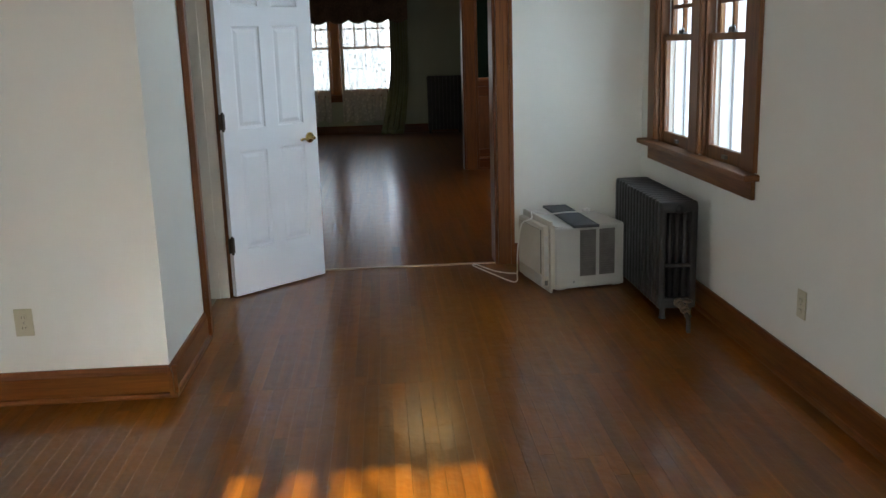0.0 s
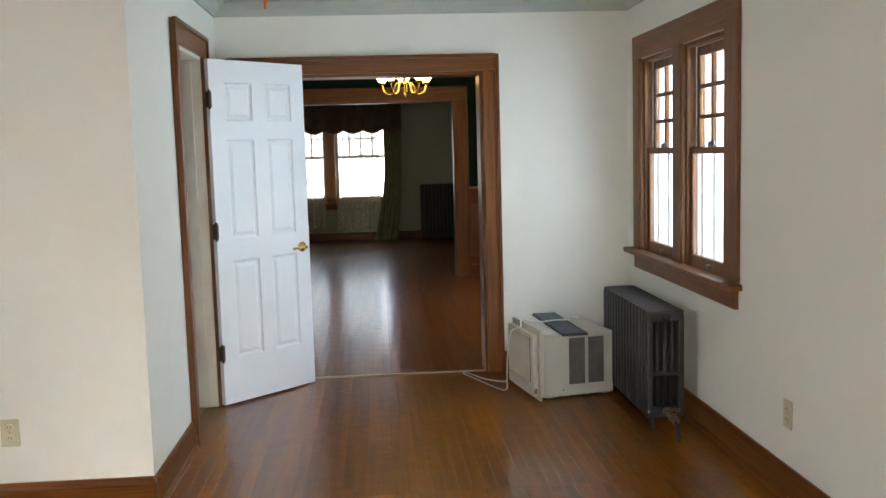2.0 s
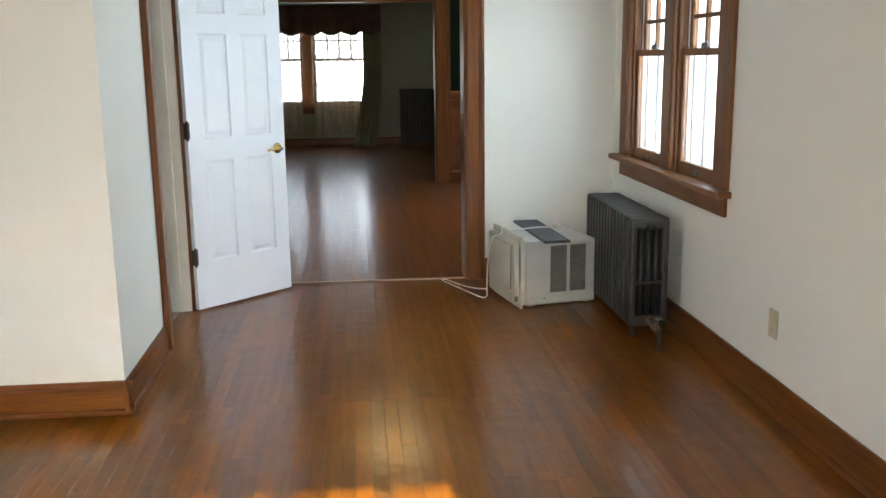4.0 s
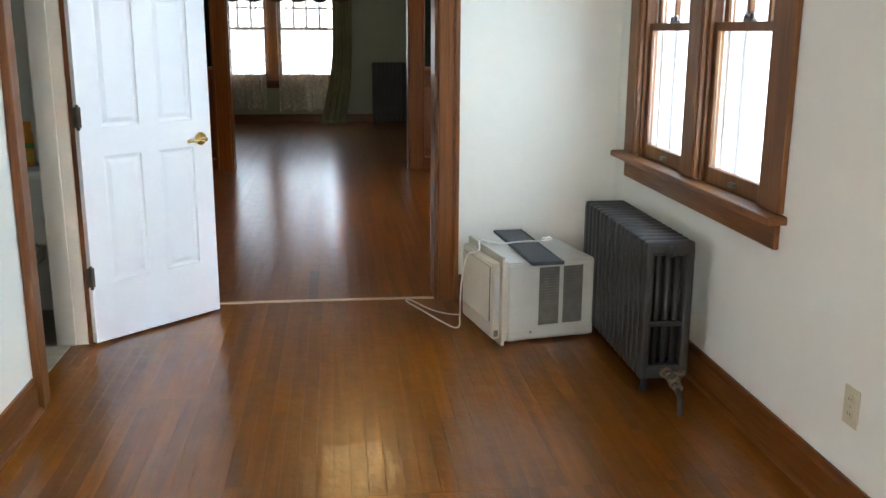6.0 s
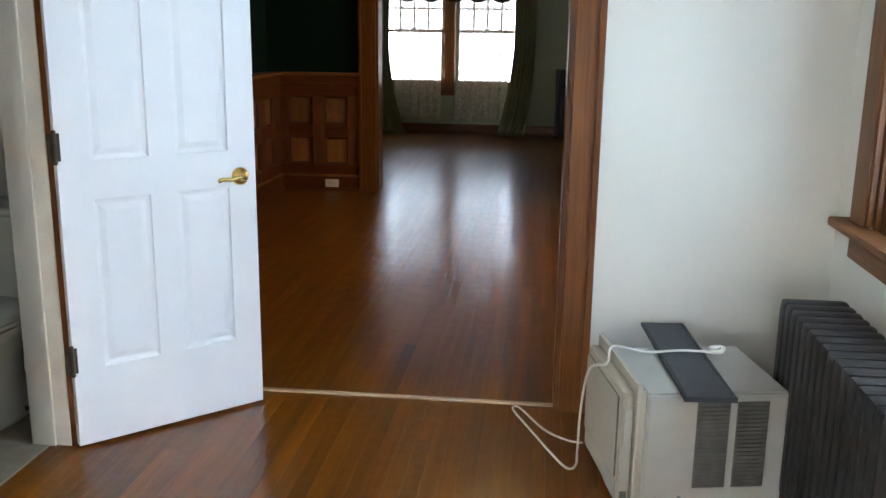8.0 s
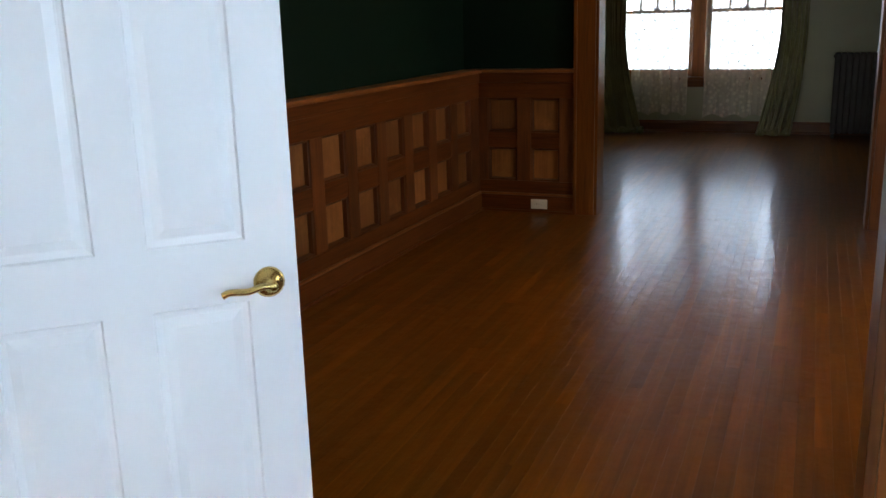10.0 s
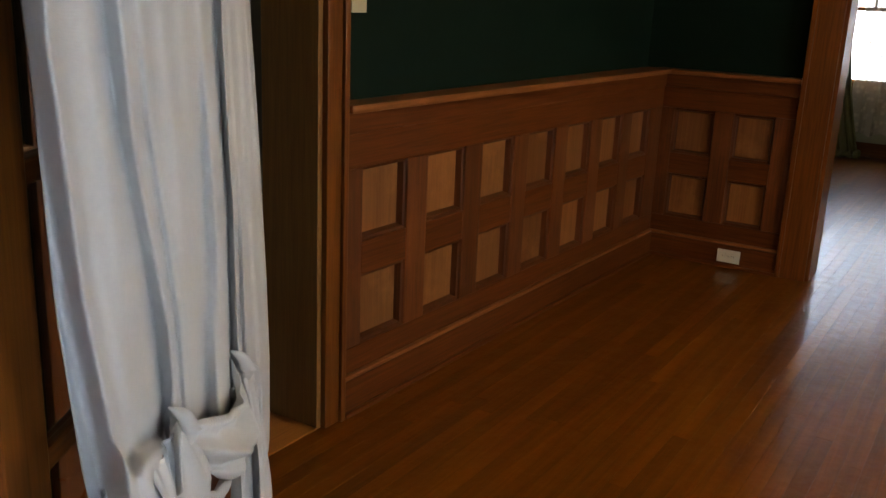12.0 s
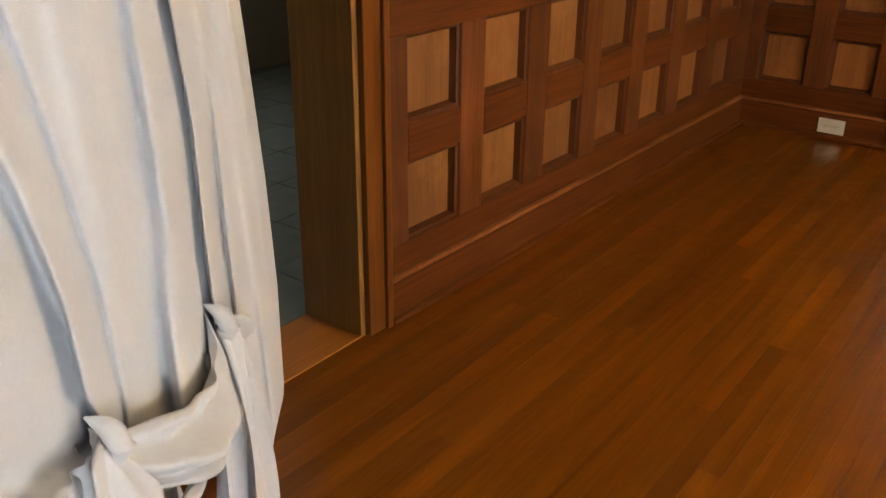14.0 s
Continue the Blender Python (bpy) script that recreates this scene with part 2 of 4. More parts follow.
def box(bm, x0, x1, y0, y1, z0, z1, bevel=0.0, m=None):
    vs = [bm.verts.new((x, y, z)) for x in (x0, x1) for y in (y0, y1) for z in (z0, z1)]
    fs = [bm.faces.new([vs[i] for i in f]) for f in ((0, 1, 3, 2), (4, 6, 7, 5), (0, 4, 5, 1), (2, 3, 7, 6), (0, 2, 6, 4), (1, 5, 7, 3))]
    if bevel:
        es = list({e for f in fs for e in f.edges})
        r = bmesh.ops.bevel(bm, geom=es, offset=bevel, segments=2, profile=0.6, affect="EDGES")
        vs = list({v for f in r["faces"] for v in f.verts} | {v for v in vs if v.is_valid})
    if m is not None:
        for v in vs:
            v.co = m @ v.co
    return bm


def boxes(*rows, bevel=0.0):
    bm = bmesh.new()
    for r in rows:
        box(bm, *r, bevel=bevel)
    return bm


def lathe(bm, profile, n=20, m=Matrix.Identity(4)):
    """Turns (radius, height) pairs round the z axis."""
    rings = [[bm.verts.new(m @ Vector((r * math.cos(6.2832 * i / n), r * math.sin(6.2832 * i / n), z))) for i in range(n)] for r, z in profile]
    for a, b in zip(rings, rings[1:]):
        for i in range(n):
            bm.faces.new((a[i], a[(i + 1) % n], b[(i + 1) % n], b[i]))
    for ring, flip in ((rings[0], True), (rings[-1], False)):
        bm.faces.new(ring[::-1] if flip else ring)
    return bm


def spline(pts, n=8):
    """A smooth line through pts."""
    p = [Vector(q) for q in pts]
    p = [2 * p[0] - p[1], *p, 2 * p[-1] - p[-2]]
    out = []
    for i in range(1, len(p) - 2):
        for k in range(n):
            t = k / n
            out.append(0.5 * (2 * p[i] + (p[i + 1] - p[i - 1]) * t + (2 * p[i - 1] - 5 * p[i] + 4 * p[i + 1] - p[i + 2]) * t * t + (3 * p[i] - p[i - 1] - 3 * p[i + 1] + p[i + 2]) * t ** 3))
    return out + [p[-2]]


def tube(bm, pts, r, n=8, squash=1.0, taper=None):
    """A round rod along pts; squash flattens it, taper(s) scales it on the way."""
    pts = [Vector(p) for p in pts]
    rings = []
    up = Vector((0, 0, 1))
    for i, p in enumerate(pts):
        d = (pts[min(i + 1, len(pts) - 1)] - pts[max(i - 1, 0)]).normalized()
        a = d.cross(up)
        if a.length < 0.05:
            a = d.cross(Vector((1, 0, 0)))
        a.normalize()
        b = d.cross(a).normalized()
        k = r * (taper(i / (len(pts) - 1)) if taper else 1)
        rings.append([bm.verts.new(p + a * (k * math.cos(6.2832 * j / n)) + b * (k * squash * math.sin(6.2832 * j / n))) for j in range(n)])
    for a, b in zip(rings, rings[1:]):
        for j in range(n):
            bm.faces.new((a[j], a[(j + 1) % n], b[(j + 1) % n], b[j]))
    bm.faces.new(rings[0][::-1]), bm.faces.new(rings[-1])
    return bm


def sheet(f, nu, nv, thick=0.0):
    """A cloth surface f(u, v) with u and v from 0 to 1."""
    bm = bmesh.new()
    g = [[bm.verts.new(f(i / nu, j / nv)) for j in range(nv + 1)] for i in range(nu + 1)]
    for i in range(nu):
        for j in range(nv):
            bm.faces.new((g[i][j], g[i + 1][j], g[i + 1][j + 1], g[i][j + 1]))
    if thick:
        bmesh.ops.recalc_face_normals(bm, faces=bm.faces)
        bmesh.ops.solidify(bm, geom=bm.faces[:], thickness=thick)
    return bm


def mesh_of(bm, mats, smooth=False, keep=False):
    if not keep:
        bmesh.ops.recalc_face_normals(bm, faces=bm.faces)
    me = bpy.data.meshes.new("mesh")
    bm.to_mesh(me)
    bm.free()
    for mt in (mats if isinstance(mats, (list, tuple)) else (mats,)):
        me.materials.append(mt)
    if smooth:
        me.shade_smooth()
    return me


def part(name, bm, material, parent, label="", smooth=False):
    ob = new(name, mesh_of(bm, material, smooth))
    ob.parent = parent
    return tagged(ob, label)


def thing(name, m, label, category, group=""):
    ob = new(name)
    ob.matrix_world = m
    ob.empty_display_size = 0.1
    return tagged(ob, label, category, group)


def setting(name, bm, material, label, smooth=False):
    return tagged(new(name, mesh_of(bm, material, smooth)), label, "structure", kind="structure")


def wall(name, axis, c0, c1, a0, a1, z0, z1, holes, low, high, label):
    """A wall across axis from c0 to c1 with openings (a, a, z, z) through it; low and high: the paint of its two faces."""
    xs = sorted({a0, a1, *(h for q in holes for h in q[:2])})
    zs = sorted({z0, z1, *(h for q in holes for h in q[2:])})
    solid = {(i, j) for i in range(len(xs) - 1) for j in range(len(zs) - 1)
             if not any(q[0] <= (xs[i] + xs[i + 1]) / 2 <= q[1] and q[2] <= (zs[j] + zs[j + 1]) / 2 <= q[3] for q in holes)}
    bm = bmesh.new()
    seen = {}

    def v(c, a, z):
        k = (c, a, z)
        if k not in seen:
            seen[k] = bm.verts.new((c, a, z) if axis == 0 else (a, c, z))
        return seen[k]

    for i, j in solid:
        x, X, z, Z = xs[i], xs[i + 1], zs[j], zs[j + 1]
        for c, mi in ((c0, 0), (c1, 1)):
            bm.faces.new((v(c, x, z), v(c, X, z), v(c, X, Z), v(c, x, Z))).material_index = mi
        for (di, dj), (p, q) in {(-1, 0): ((x, z), (x, Z)), (1, 0): ((X, z), (X, Z)), (0, -1): ((x, z), (X, z)), (0, 1): ((x, Z), (X, Z))}.items():
            if (i + di, j + dj) not in solid:
                bm.faces.new((v(c0, *p), v(c0, *q), v(c1, *q), v(c1, *p)))
    return setting(name, bm, (low, high), label)


# ---- the shell of the place ----
TOP = 2.44
WIN_A, WIN_B = (5.03, 5.67), (4.28, 4.90)
wall("wall_east", 0, 2.0, 2.18, -1.6, 6.0, 0, TOP, [(*WIN_A, 0.80, 2.005), (*WIN_B, 0.80, 2.005)], wall_white, outside_white, "off-white painted plaster wall with a double window")
wall("wall_south", 1, -1.78, -1.6, -3.0, 2.18, 0, TOP, [(-0.2, 0.78, 0.8, 2.0)], outside_white, wall_white, "off-white painted plaster wall with an unseen window")
# this wall's opening is unseen, added so the west fill lamp shines in
wall("wall_west", 0, -3.14, -3.0, -1.78, 4.03, 0, TOP, [(0.6, 2.0, 0.8, 2.0)], outside_white, wall_white, "off-white painted plaster wall with an unseen window")
wall("wall_corner", 1, 3.89, 4.03, -3.0, -0.64, 0, TOP, [], wall_white, wall_white, "off-white painted plaster wall ending at a corner")
wall("wall_bathroom", 0, -0.77, -0.64, 4.03, 6.0, 0, TOP, [(4.79, 5.46, 0, 2.045)], wall_white, wall_white, "off-white plaster wall with the bathroom doorway")
wall("wall_bathroom_west", 0, -2.3, -2.2, 4.03, 6.0, 0, TOP, [], wall_white, wall_white, "pale bathroom wall")
wall("wall_dining_south", 1, 6.0, 6.2, -4.2, 2.78, 0, TOP, [(-0.485, 1.046, 0, 1.98)], wall_white, wall_green, "plaster wall with a wide wood-cased opening")
wall("wall_dining_west", 0, -1.70, -1.535, 6.2, 10.77, 0, TOP, [(7.0, 7.885, 0, 2.03)], wall_kitchen, wall_green, "dark green wall above wood wainscot")
wall("wall_dining_east", 0, 2.6, 2.78, 6.2, 10.77, 0, TOP, [(7.6, 9.4, 0.9, 2.05)], wall_green, outside_white, "dark green wall with a window")
wall("wall_dining_north", 1, 10.80, 10.95, -4.2, 3.2, 0, TOP, [(-0.54, 1.28, 0, 2.07)], wall_green, wall_sage, "dark green wall with a wide wood-cased opening")
# the hole is unseen, added for the kitchen's fill lamp
wall("wall_kitchen_west", 0, -4.3, -4.2, 6.0, 10.95, 0, TOP, [(8.1, 9.1, 1.0, 2.0)], wall_kitchen, wall_kitchen, "dim kitchen wall")
FRONT = 15.75
PANES = ((-2.42, -1.63), (-1.38, -0.487), (-0.34, 0.55))
wall("wall_north", 1, FRONT, FRONT + 0.2, -3.2, 3.2, 0, TOP, [(a, b, 0.66, 2.1) for a, b in PANES], wall_sage, outside_white, "sage green wall with a row of windows")
wall("wall_living_west", 0, -3.2, -3.06, 10.95, FRONT, 0, TOP, [], wall_sage, wall_sage, "sage green painted wall")
wall("wall_living_east", 0, 3.06, 3.2, 10.95, FRONT, 0, TOP, [], wall_sage, wall_sage, "sage green painted wall")
setting("ceiling", boxes((-3.2, 2.78, -1.8, 6.1, TOP, TOP + 0.12)), ceiling_paint, "white plaster ceiling")
setting("ceiling_dining", boxes((-4.3, 2.78, 6.1, 10.87, TOP, TOP + 0.12)), ceiling_paint, "white plaster ceiling of the dining room")
setting("ceiling_living", boxes((-3.2, 3.2, 10.87, FRONT + 0.2, TOP, TOP + 0.12)), ceiling_paint, "white plaster ceiling of the front room")
setting("ground", boxes((-300, 300, -300, 300, -0.7, -0.5)), lawn, "lawn around the house")


def cornice(name, p, q, n):
    """A coved moulding under the ceiling from p to q; n: the way into the room."""
    prof = [(0, 2.345), (0.012, 2.345), (0.016, 2.36), (0.03, 2.385), (0.055, 2.41), (0.085, 2.422), (0.085, 2.438), (0, 2.438)]
    bm = bmesh.new()
    a = [bm.verts.new((p[0] + n[0] * d, p[1] + n[1] * d, z)) for d, z in prof]
    b = [bm.verts.new((q[0] + n[0] * d, q[1] + n[1] * d, z)) for d, z in prof]
    for i in range(len(prof)):
        k = (i + 1) % len(prof)
        bm.faces.new((a[i], a[k], b[k], b[i]))
    bm.faces.new(a), bm.faces.new(b[::-1])
    setting(name, bm, cornice_paint, "pale green coved ceiling moulding")


cornice("trim_cornice_north", (-0.64, 5.999), (2.0, 5.999), (0, -1))
cornice("trim_cornice_east", (1.999, -1.6), (1.999, 5.998), (-1, 0))
cornice("trim_cornice_west", (-0.639, 3.88), (-0.639, 5.997), (1, 0))
cornice("trim_cornice_corner", (-3.0, 3.889), (-0.55, 3.889), (0, -1))


def baseboard(name, axis, c, side, a0, a1, h=0.138, mat=None):
    """A board with a rounded cap and a shoe moulding, on the wall plane c, standing out to side."""
    prof = [(0, 0), (0.034, 0), (0.034, 0.008), (0.028, 0.018), (0.018, 0.022), (0.018, h - 0.03), (0.013, h - 0.018), (0.010, h), (0, h)]
    bm = bmesh.new()
    rows = [[bm.verts.new((c + side * d, a, z) if axis == 0 else (a, c + side * d, z)) for d, z in prof] for a in (a0, a1)]
    for i in range(len(prof)):
        k = (i + 1) % len(prof)
        bm.faces.new((rows[0][i], rows[0][k], rows[1][k], rows[1][i]))
    bm.faces.new(rows[0]), bm.faces.new(rows[1][::-1])
    setting(name, bm, mat or (trim_y if axis == 0 else trim_x), "dark varnished wooden baseboard with shoe moulding")


baseboard("baseboard_east", 0, 1.999, -1, -1.6, 5.965)
baseboard("baseboard_corner", 1, 3.889, -1, -3.0, -0.605)
baseboard("baseboard_bathroom", 0, -0.639, 1, 3.856, 4.668)
baseboard("baseboard_opening", 1, 5.999, -1, 1.152, 1.965)
baseboard("baseboard_north", 1, FRONT - 0.001, -1, -3.06, 3.06)
baseboard("baseboard_living", 1, 10.951, 1, 1.42, 3.06)

# ---- cased openings ----


def casing(name, axis, c, side, a0, a1, top, w=0.105, t=0.022, mats=None, label="dark varnished wooden door casing"):
    """Side boards and head round an opening on the wall plane c; each board has a raised outer bead."""
    mz, mh = mats or (trim_z, trim_y if axis == 0 else trim_x)
    ob = tagged(new(name), label, "structure", kind="structure")

    def bar(nm, p0, p1, z0, z1, mt, vertical, outer):
        bm = bmesh.new()
        for d0, d1, q0, q1, y0, y1 in ((0, t, p0, p1, z0, z1), outer):
            lo, hi = sorted((c + side * d0, c + side * d1))
            box(bm, lo, hi, q0, q1, y0, y1, 0.004) if axis == 0 else box(bm, q0, q1, lo, hi, y0, y1, 0.004)
        part(nm, bm, mt, ob)

    bar("side_board", a0 - w, a0, 0, top, mz, True, (t - 0.004, t + 0.012, a0 - w - 0.002, a0 - w + 0.022, 0, top + w))
    bar("side_board", a1, a1 + w, 0, top, mz, True, (t - 0.004, t + 0.012, a1 + w - 0.022, a1 + w + 0.002, 0, top + w))
    bar("head_board", a0 - w + 0.021, a1 + w - 0.021, top, top + w, mh, False, (t - 0.004, t + 0.012, a0 - w + 0.02, a1 + w - 0.02, top + w - 0.02, top + w + 0.004))
    return ob


def lining(name, axis, c0, c1, a0, a1, top, t, mats, label):
    """Boards that line an opening through a wall."""
    ob = tagged(new(name), label, "structure", kind="structure")
    for nm, q0, q1, z0, z1, mt in (("jamb", a0 - 0.001, a0 + t, 0, top, mats[0]), ("jamb", a1 - t, a1 + 0.001, 0, top, mats[0]), ("head", a0 + t, a1 - t, top - t, top + 0.001, mats[1])):
        bm = bmesh.new()
        box(bm, c0, c1, q0, q1, z0, z1, 0.002) if axis == 0 else box(bm, q0, q1, c0, c1, z0, z1, 0.002)
        part(nm, bm, mt, ob)
    return ob


casing("trim_opening_south", 1, 5.999, -1, -0.485, 1.046, 1.98)
casing("trim_opening_dining", 1, 6.201, 1, -0.485, 1.046, 1.98)
lining("trim_opening_lining", 1, 5.997, 6.203, -0.485, 1.046, 1.98, 0.02, (trim_z, trim_x), "varnished wooden lining of the wide opening")
casing("trim_far_opening", 1, 10.745, -1, -0.54, 1.28, 2.07, 0.15)
casing("trim_far_opening_north", 1, 10.951, 1, -0.54, 1.28, 2.07, 0.13)
lining("trim_far_lining", 1, 10.744, 10.953, -0.54, 1.28, 2.07, 0.02, (trim_z, trim_x), "varnished wooden lining of the far opening")
casing("trim_bathroom_door", 0, -0.639, 1, 4.79, 5.46, 2.045, 0.115, label="varnished wooden casing of the bathroom doorway")
lining("trim_bathroom_lining", 0, -0.775, -0.637, 4.79, 5.46, 2.045, 0.02, (jamb_white, jamb_white), "cream painted bathroom door jamb")
setting("trim_door_stop", boxes((-0.775, -0.69, 5.43, 5.442, 0, 2.02), (-0.775, -0.69, 4.808, 4.82, 0, 2.02), bevel=0.003), jamb_white, "cream painted door stop")
casing("trim_kitchen_door", 0, -1.478, 1, 7.0, 7.885, 2.03, 0.09, label="varnished wooden casing of the kitchen doorway")
lining("trim_kitchen_lining", 0, -1.703, -1.476, 7.0, 7.885, 2.03, 0.02, (jamb_z, trim_y), "olive-brown varnished wooden jamb of the kitchen doorway")
setting("trim_threshold", boxes((-0.465, 1.026, 6.018, 6.042, 0.0, 0.009), bevel=0.003), threshold_wood, "thin pale strip across the opening floor, its sheen painted in")
setting("trim_kitchen_threshold", boxes((-1.70, -1.475, 7.02, 7.865, 0.0, 0.006), bevel=0.002), wood("sill_wood", 1, (0.26, 0.085, 0.010), (0.46, 0.17, 0.025), 0.3), "light varnished wooden doorway threshold")

# ---- windows ----


def sash_window(name, m, w, z0, z1, meet, cols, rows, mats, label, glaze=True):
    """A double-hung window in an opening w wide, seen along +y in its own frame, sash plane at y 0."""
    mh, mv = mats
    ob = tagged(new(name), label, "structure", kind="structure")
    ob.matrix_world = m
    fr = bmesh.new()
    for r in ((0, 0.014, -0.008, 0.046, z0, z1), (w - 0.014, w, -0.008, 0.046, z0, z1), (0.014, w - 0.014, -0.008, 0.046, z1 - 0.022, z1), (0.014, w - 0.014, -0.008, 0.046, z0, z0 + 0.012),
              (0.014, 0.026, -0.008, 0.008, z0, z1), (w - 0.026, w - 0.014, -0.008, 0.008, z0, z1)):
        box(fr, *r, 0.003)
    part("window_frame", fr, mv, ob)
    of = bmesh.new()
    for r in ((0, 0.015, 0.088, 0.147, z0, z1), (w - 0.015, w, 0.088, 0.147, z0, z1), (0.015, w - 0.015, 0.088, 0.147, z1 - 0.022, z1), (0.015, w - 0.015, 0.088, 0.147, z0, z0 + 0.03)):
        box(of, *r, 0.003)
    part("storm_frame", of, outside_white, ob, "white painted storm frame")

    def sash(nm, y, a, b, bottom, top, nc, nr):
        s, x0, x1 = 0.036, 0.016, w - 0.016
        bm = bmesh.new()
        for r in ((x0, x0 + s, y, y + 0.035, a, b), (x1 - s, x1, y, y + 0.035, a, b), (x0 + s, x1 - s, y, y + 0.035, a, a + bottom), (x0 + s, x1 - s, y, y + 0.035, b - top, b)):
            box(bm, *r, 0.005)
        gx0, gx1, gz0, gz1 = x0 + s, x1 - s, a + bottom, b - top
        for i in range(1, nc):
            x = gx0 + (gx1 - gx0) * i / nc
            box(bm, x - 0.011, x + 0.011, y + 0.004, y + 0.03, gz0, gz1, 0.004)
        for j in range(1, nr):
            z = gz0 + (gz1 - gz0) * j / nr
            box(bm, gx0, gx1, y + 0.005, y + 0.029, z - 0.011, z + 0.011, 0.004)
        o = part(nm, bm, mv, ob)
        for i in range(nc):
            for j in range(nr):
                p = bmesh.new()
                box(p, gx0 + (gx1 - gx0) * i / nc + 0.003, gx0 + (gx1 - gx0) * (i + 1) / nc - 0.003, y + 0.014, y + 0.018, gz0 + (gz1 - gz0) * j / nr + 0.003, gz0 + (gz1 - gz0) * (j + 1) / nr - 0.003)
                q = part("pane", p, glass, o, "clear glass pane")
                q.visible_shadow = False
        return o

    sash("upper_sash", 0.05, meet - 0.02, z1 - 0.022, 0.035, 0.05, cols, rows)
    low = sash("lower_sash", 0.012, z0 + 0.012, meet + 0.016, 0.07, 0.035, 1, 1)
    lk = bmesh.new()
    tube(lk, spline([(w / 2 - 0.035, 0.02, meet + 0.022), (w / 2 - 0.01, 0.015, meet + 0.036), (w / 2 + 0.02, 0.018, meet + 0.03), (w / 2 + 0.04, 0.012, meet + 0.045)]), 0.008)
    box(lk, w / 2 - 0.025, w / 2 + 0.025, 0.012, 0.04, meet + 0.016, meet + 0.026, 0.002)
    part("sash_lock", lk, knob_metal, low, "dull metal sash lock", True)
    lf = bmesh.new()
    box(lf, w / 2 - 0.025, w / 2 + 0.025, -0.004, 0.014, z0 + 0.035, z0 + 0.055, 0.004)
    part("sash_lift", lf, knob_metal, low, "dark metal sash lift")
    return ob


east = lambda y: pose(2.016, y, 0, 0, 0, -90)
sash_window("window_1", east(WIN_A[1]), 0.64, 0.80, 2.005, 1.44, 3, 3, (win_y, win_z), "wooden double-hung window with small upper panes")
sash_window("window_2", east(WIN_B[1]), 0.62, 0.80, 2.005, 1.44, 3, 3, (win_y, win_z), "wooden double-hung window with small upper panes")
ob = tagged(new("trim_window_east"), "varnished wooden casing round the double window", "structure", kind="structure")
for nm, y0, y1, z0, z1, t, mt in (("casing_board", 4.125, 4.28, 0.826, 2.02, 0.022, win_z), ("casing_board", 5.67, 5.80, 0.826, 2.02, 0.022, win_z), ("mullion", 4.90, 5.03, 0.826, 2.005, 0.020, win_z),
                                  ("head_board", 4.125, 5.80, 2.005, 2.145, 0.024, win_y), ("apron", 4.14, 5.79, 0.700, 0.788, 0.02, win_y)):
    part(nm, boxes((1.999 - t, 1.999, y0, y1, z0, z1), bevel=0.004), mt, ob)
bm = boxes((1.93, 2.02, 4.10, 5.88, 0.790, 0.821), bevel=0.01)
part("window_sill", bm, win_y, ob)
for y in (4.285, 4.895, 5.035, 5.665):
    part("inner_bead", boxes((1.985, 2.006, y - 0.006, y + 0.006, 0.826, 2.0), bevel=0.003), win_z, ob)
ob = tagged(new("trim_window_outside"), "white painted outer window jambs", "structure", kind="structure")
for y in (4.285, 4.895, 5.035, 5.665):
    part("outer_jamb", boxes((2.165, 2.27, y - 0.03, y + 0.03, 0.78, 2.02), bevel=0.004), outside_white, ob)
part("outer_sill", boxes((2.165, 2.30, 4.2, 5.75, 0.74, 0.79), bevel=0.004), outside_white, ob)

# unseen window, added with the west fill lamp
sash_window("window_8", pose(-3.06, 0.6, 0, 0, 0, 90), 1.4, 0.8, 2.0, 1.42, 1, 1, (win_y, win_z), "unseen wide wooden double-hung window added to let in fill light")
sash_window("window_3", pose(0.78, -1.66, 0, 0, 0, 180), 0.98, 0.8, 2.0, 1.42, 1, 1, (win_x, win_z), "wooden double-hung window in the sunny wall")
sash_window("window_4", pose(2.66, 9.4, 0, 0, 0, -90), 1.8, 0.9, 2.05, 1.5, 3, 1, (win_y, win_z), "wide wooden window of the dining room")
for i, (a, b) in enumerate(PANES):
    sash_window("window_%d" % (5 + i), pose(a, FRONT + 0.06, 0), b - a, 0.66, 2.1, 1.43, 4, 2, (trim_x, trim_z), "dark wooden double-hung window of the front room")
ob = tagged(new("trim_window_north"), "dark varnished casing round the front windows", "structure", kind="structure")
for a, b in ((-2.55, -2.42), (-1.63, -1.38), (-0.487, -0.34), (0.55, 0.70)):
    part("casing_board", boxes((a, b, FRONT - 0.022, FRONT - 0.001, 0.66, 2.1), bevel=0.004), trim_z, ob)
part("head_board", boxes((-2.55, 0.70, FRONT - 0.024, FRONT - 0.001, 2.1, 2.24), bevel=0.004), trim_x, ob)
part("window_sill", boxes((-2.62, 0.76, FRONT - 0.07, FRONT + 0.06, 0.625, 0.66), bevel=0.008), trim_x, ob)
part("apron", boxes((-2.55, 0.70, FRONT - 0.02, FRONT - 0.001, 0.54, 0.625), bevel=0.004), trim_x, ob)

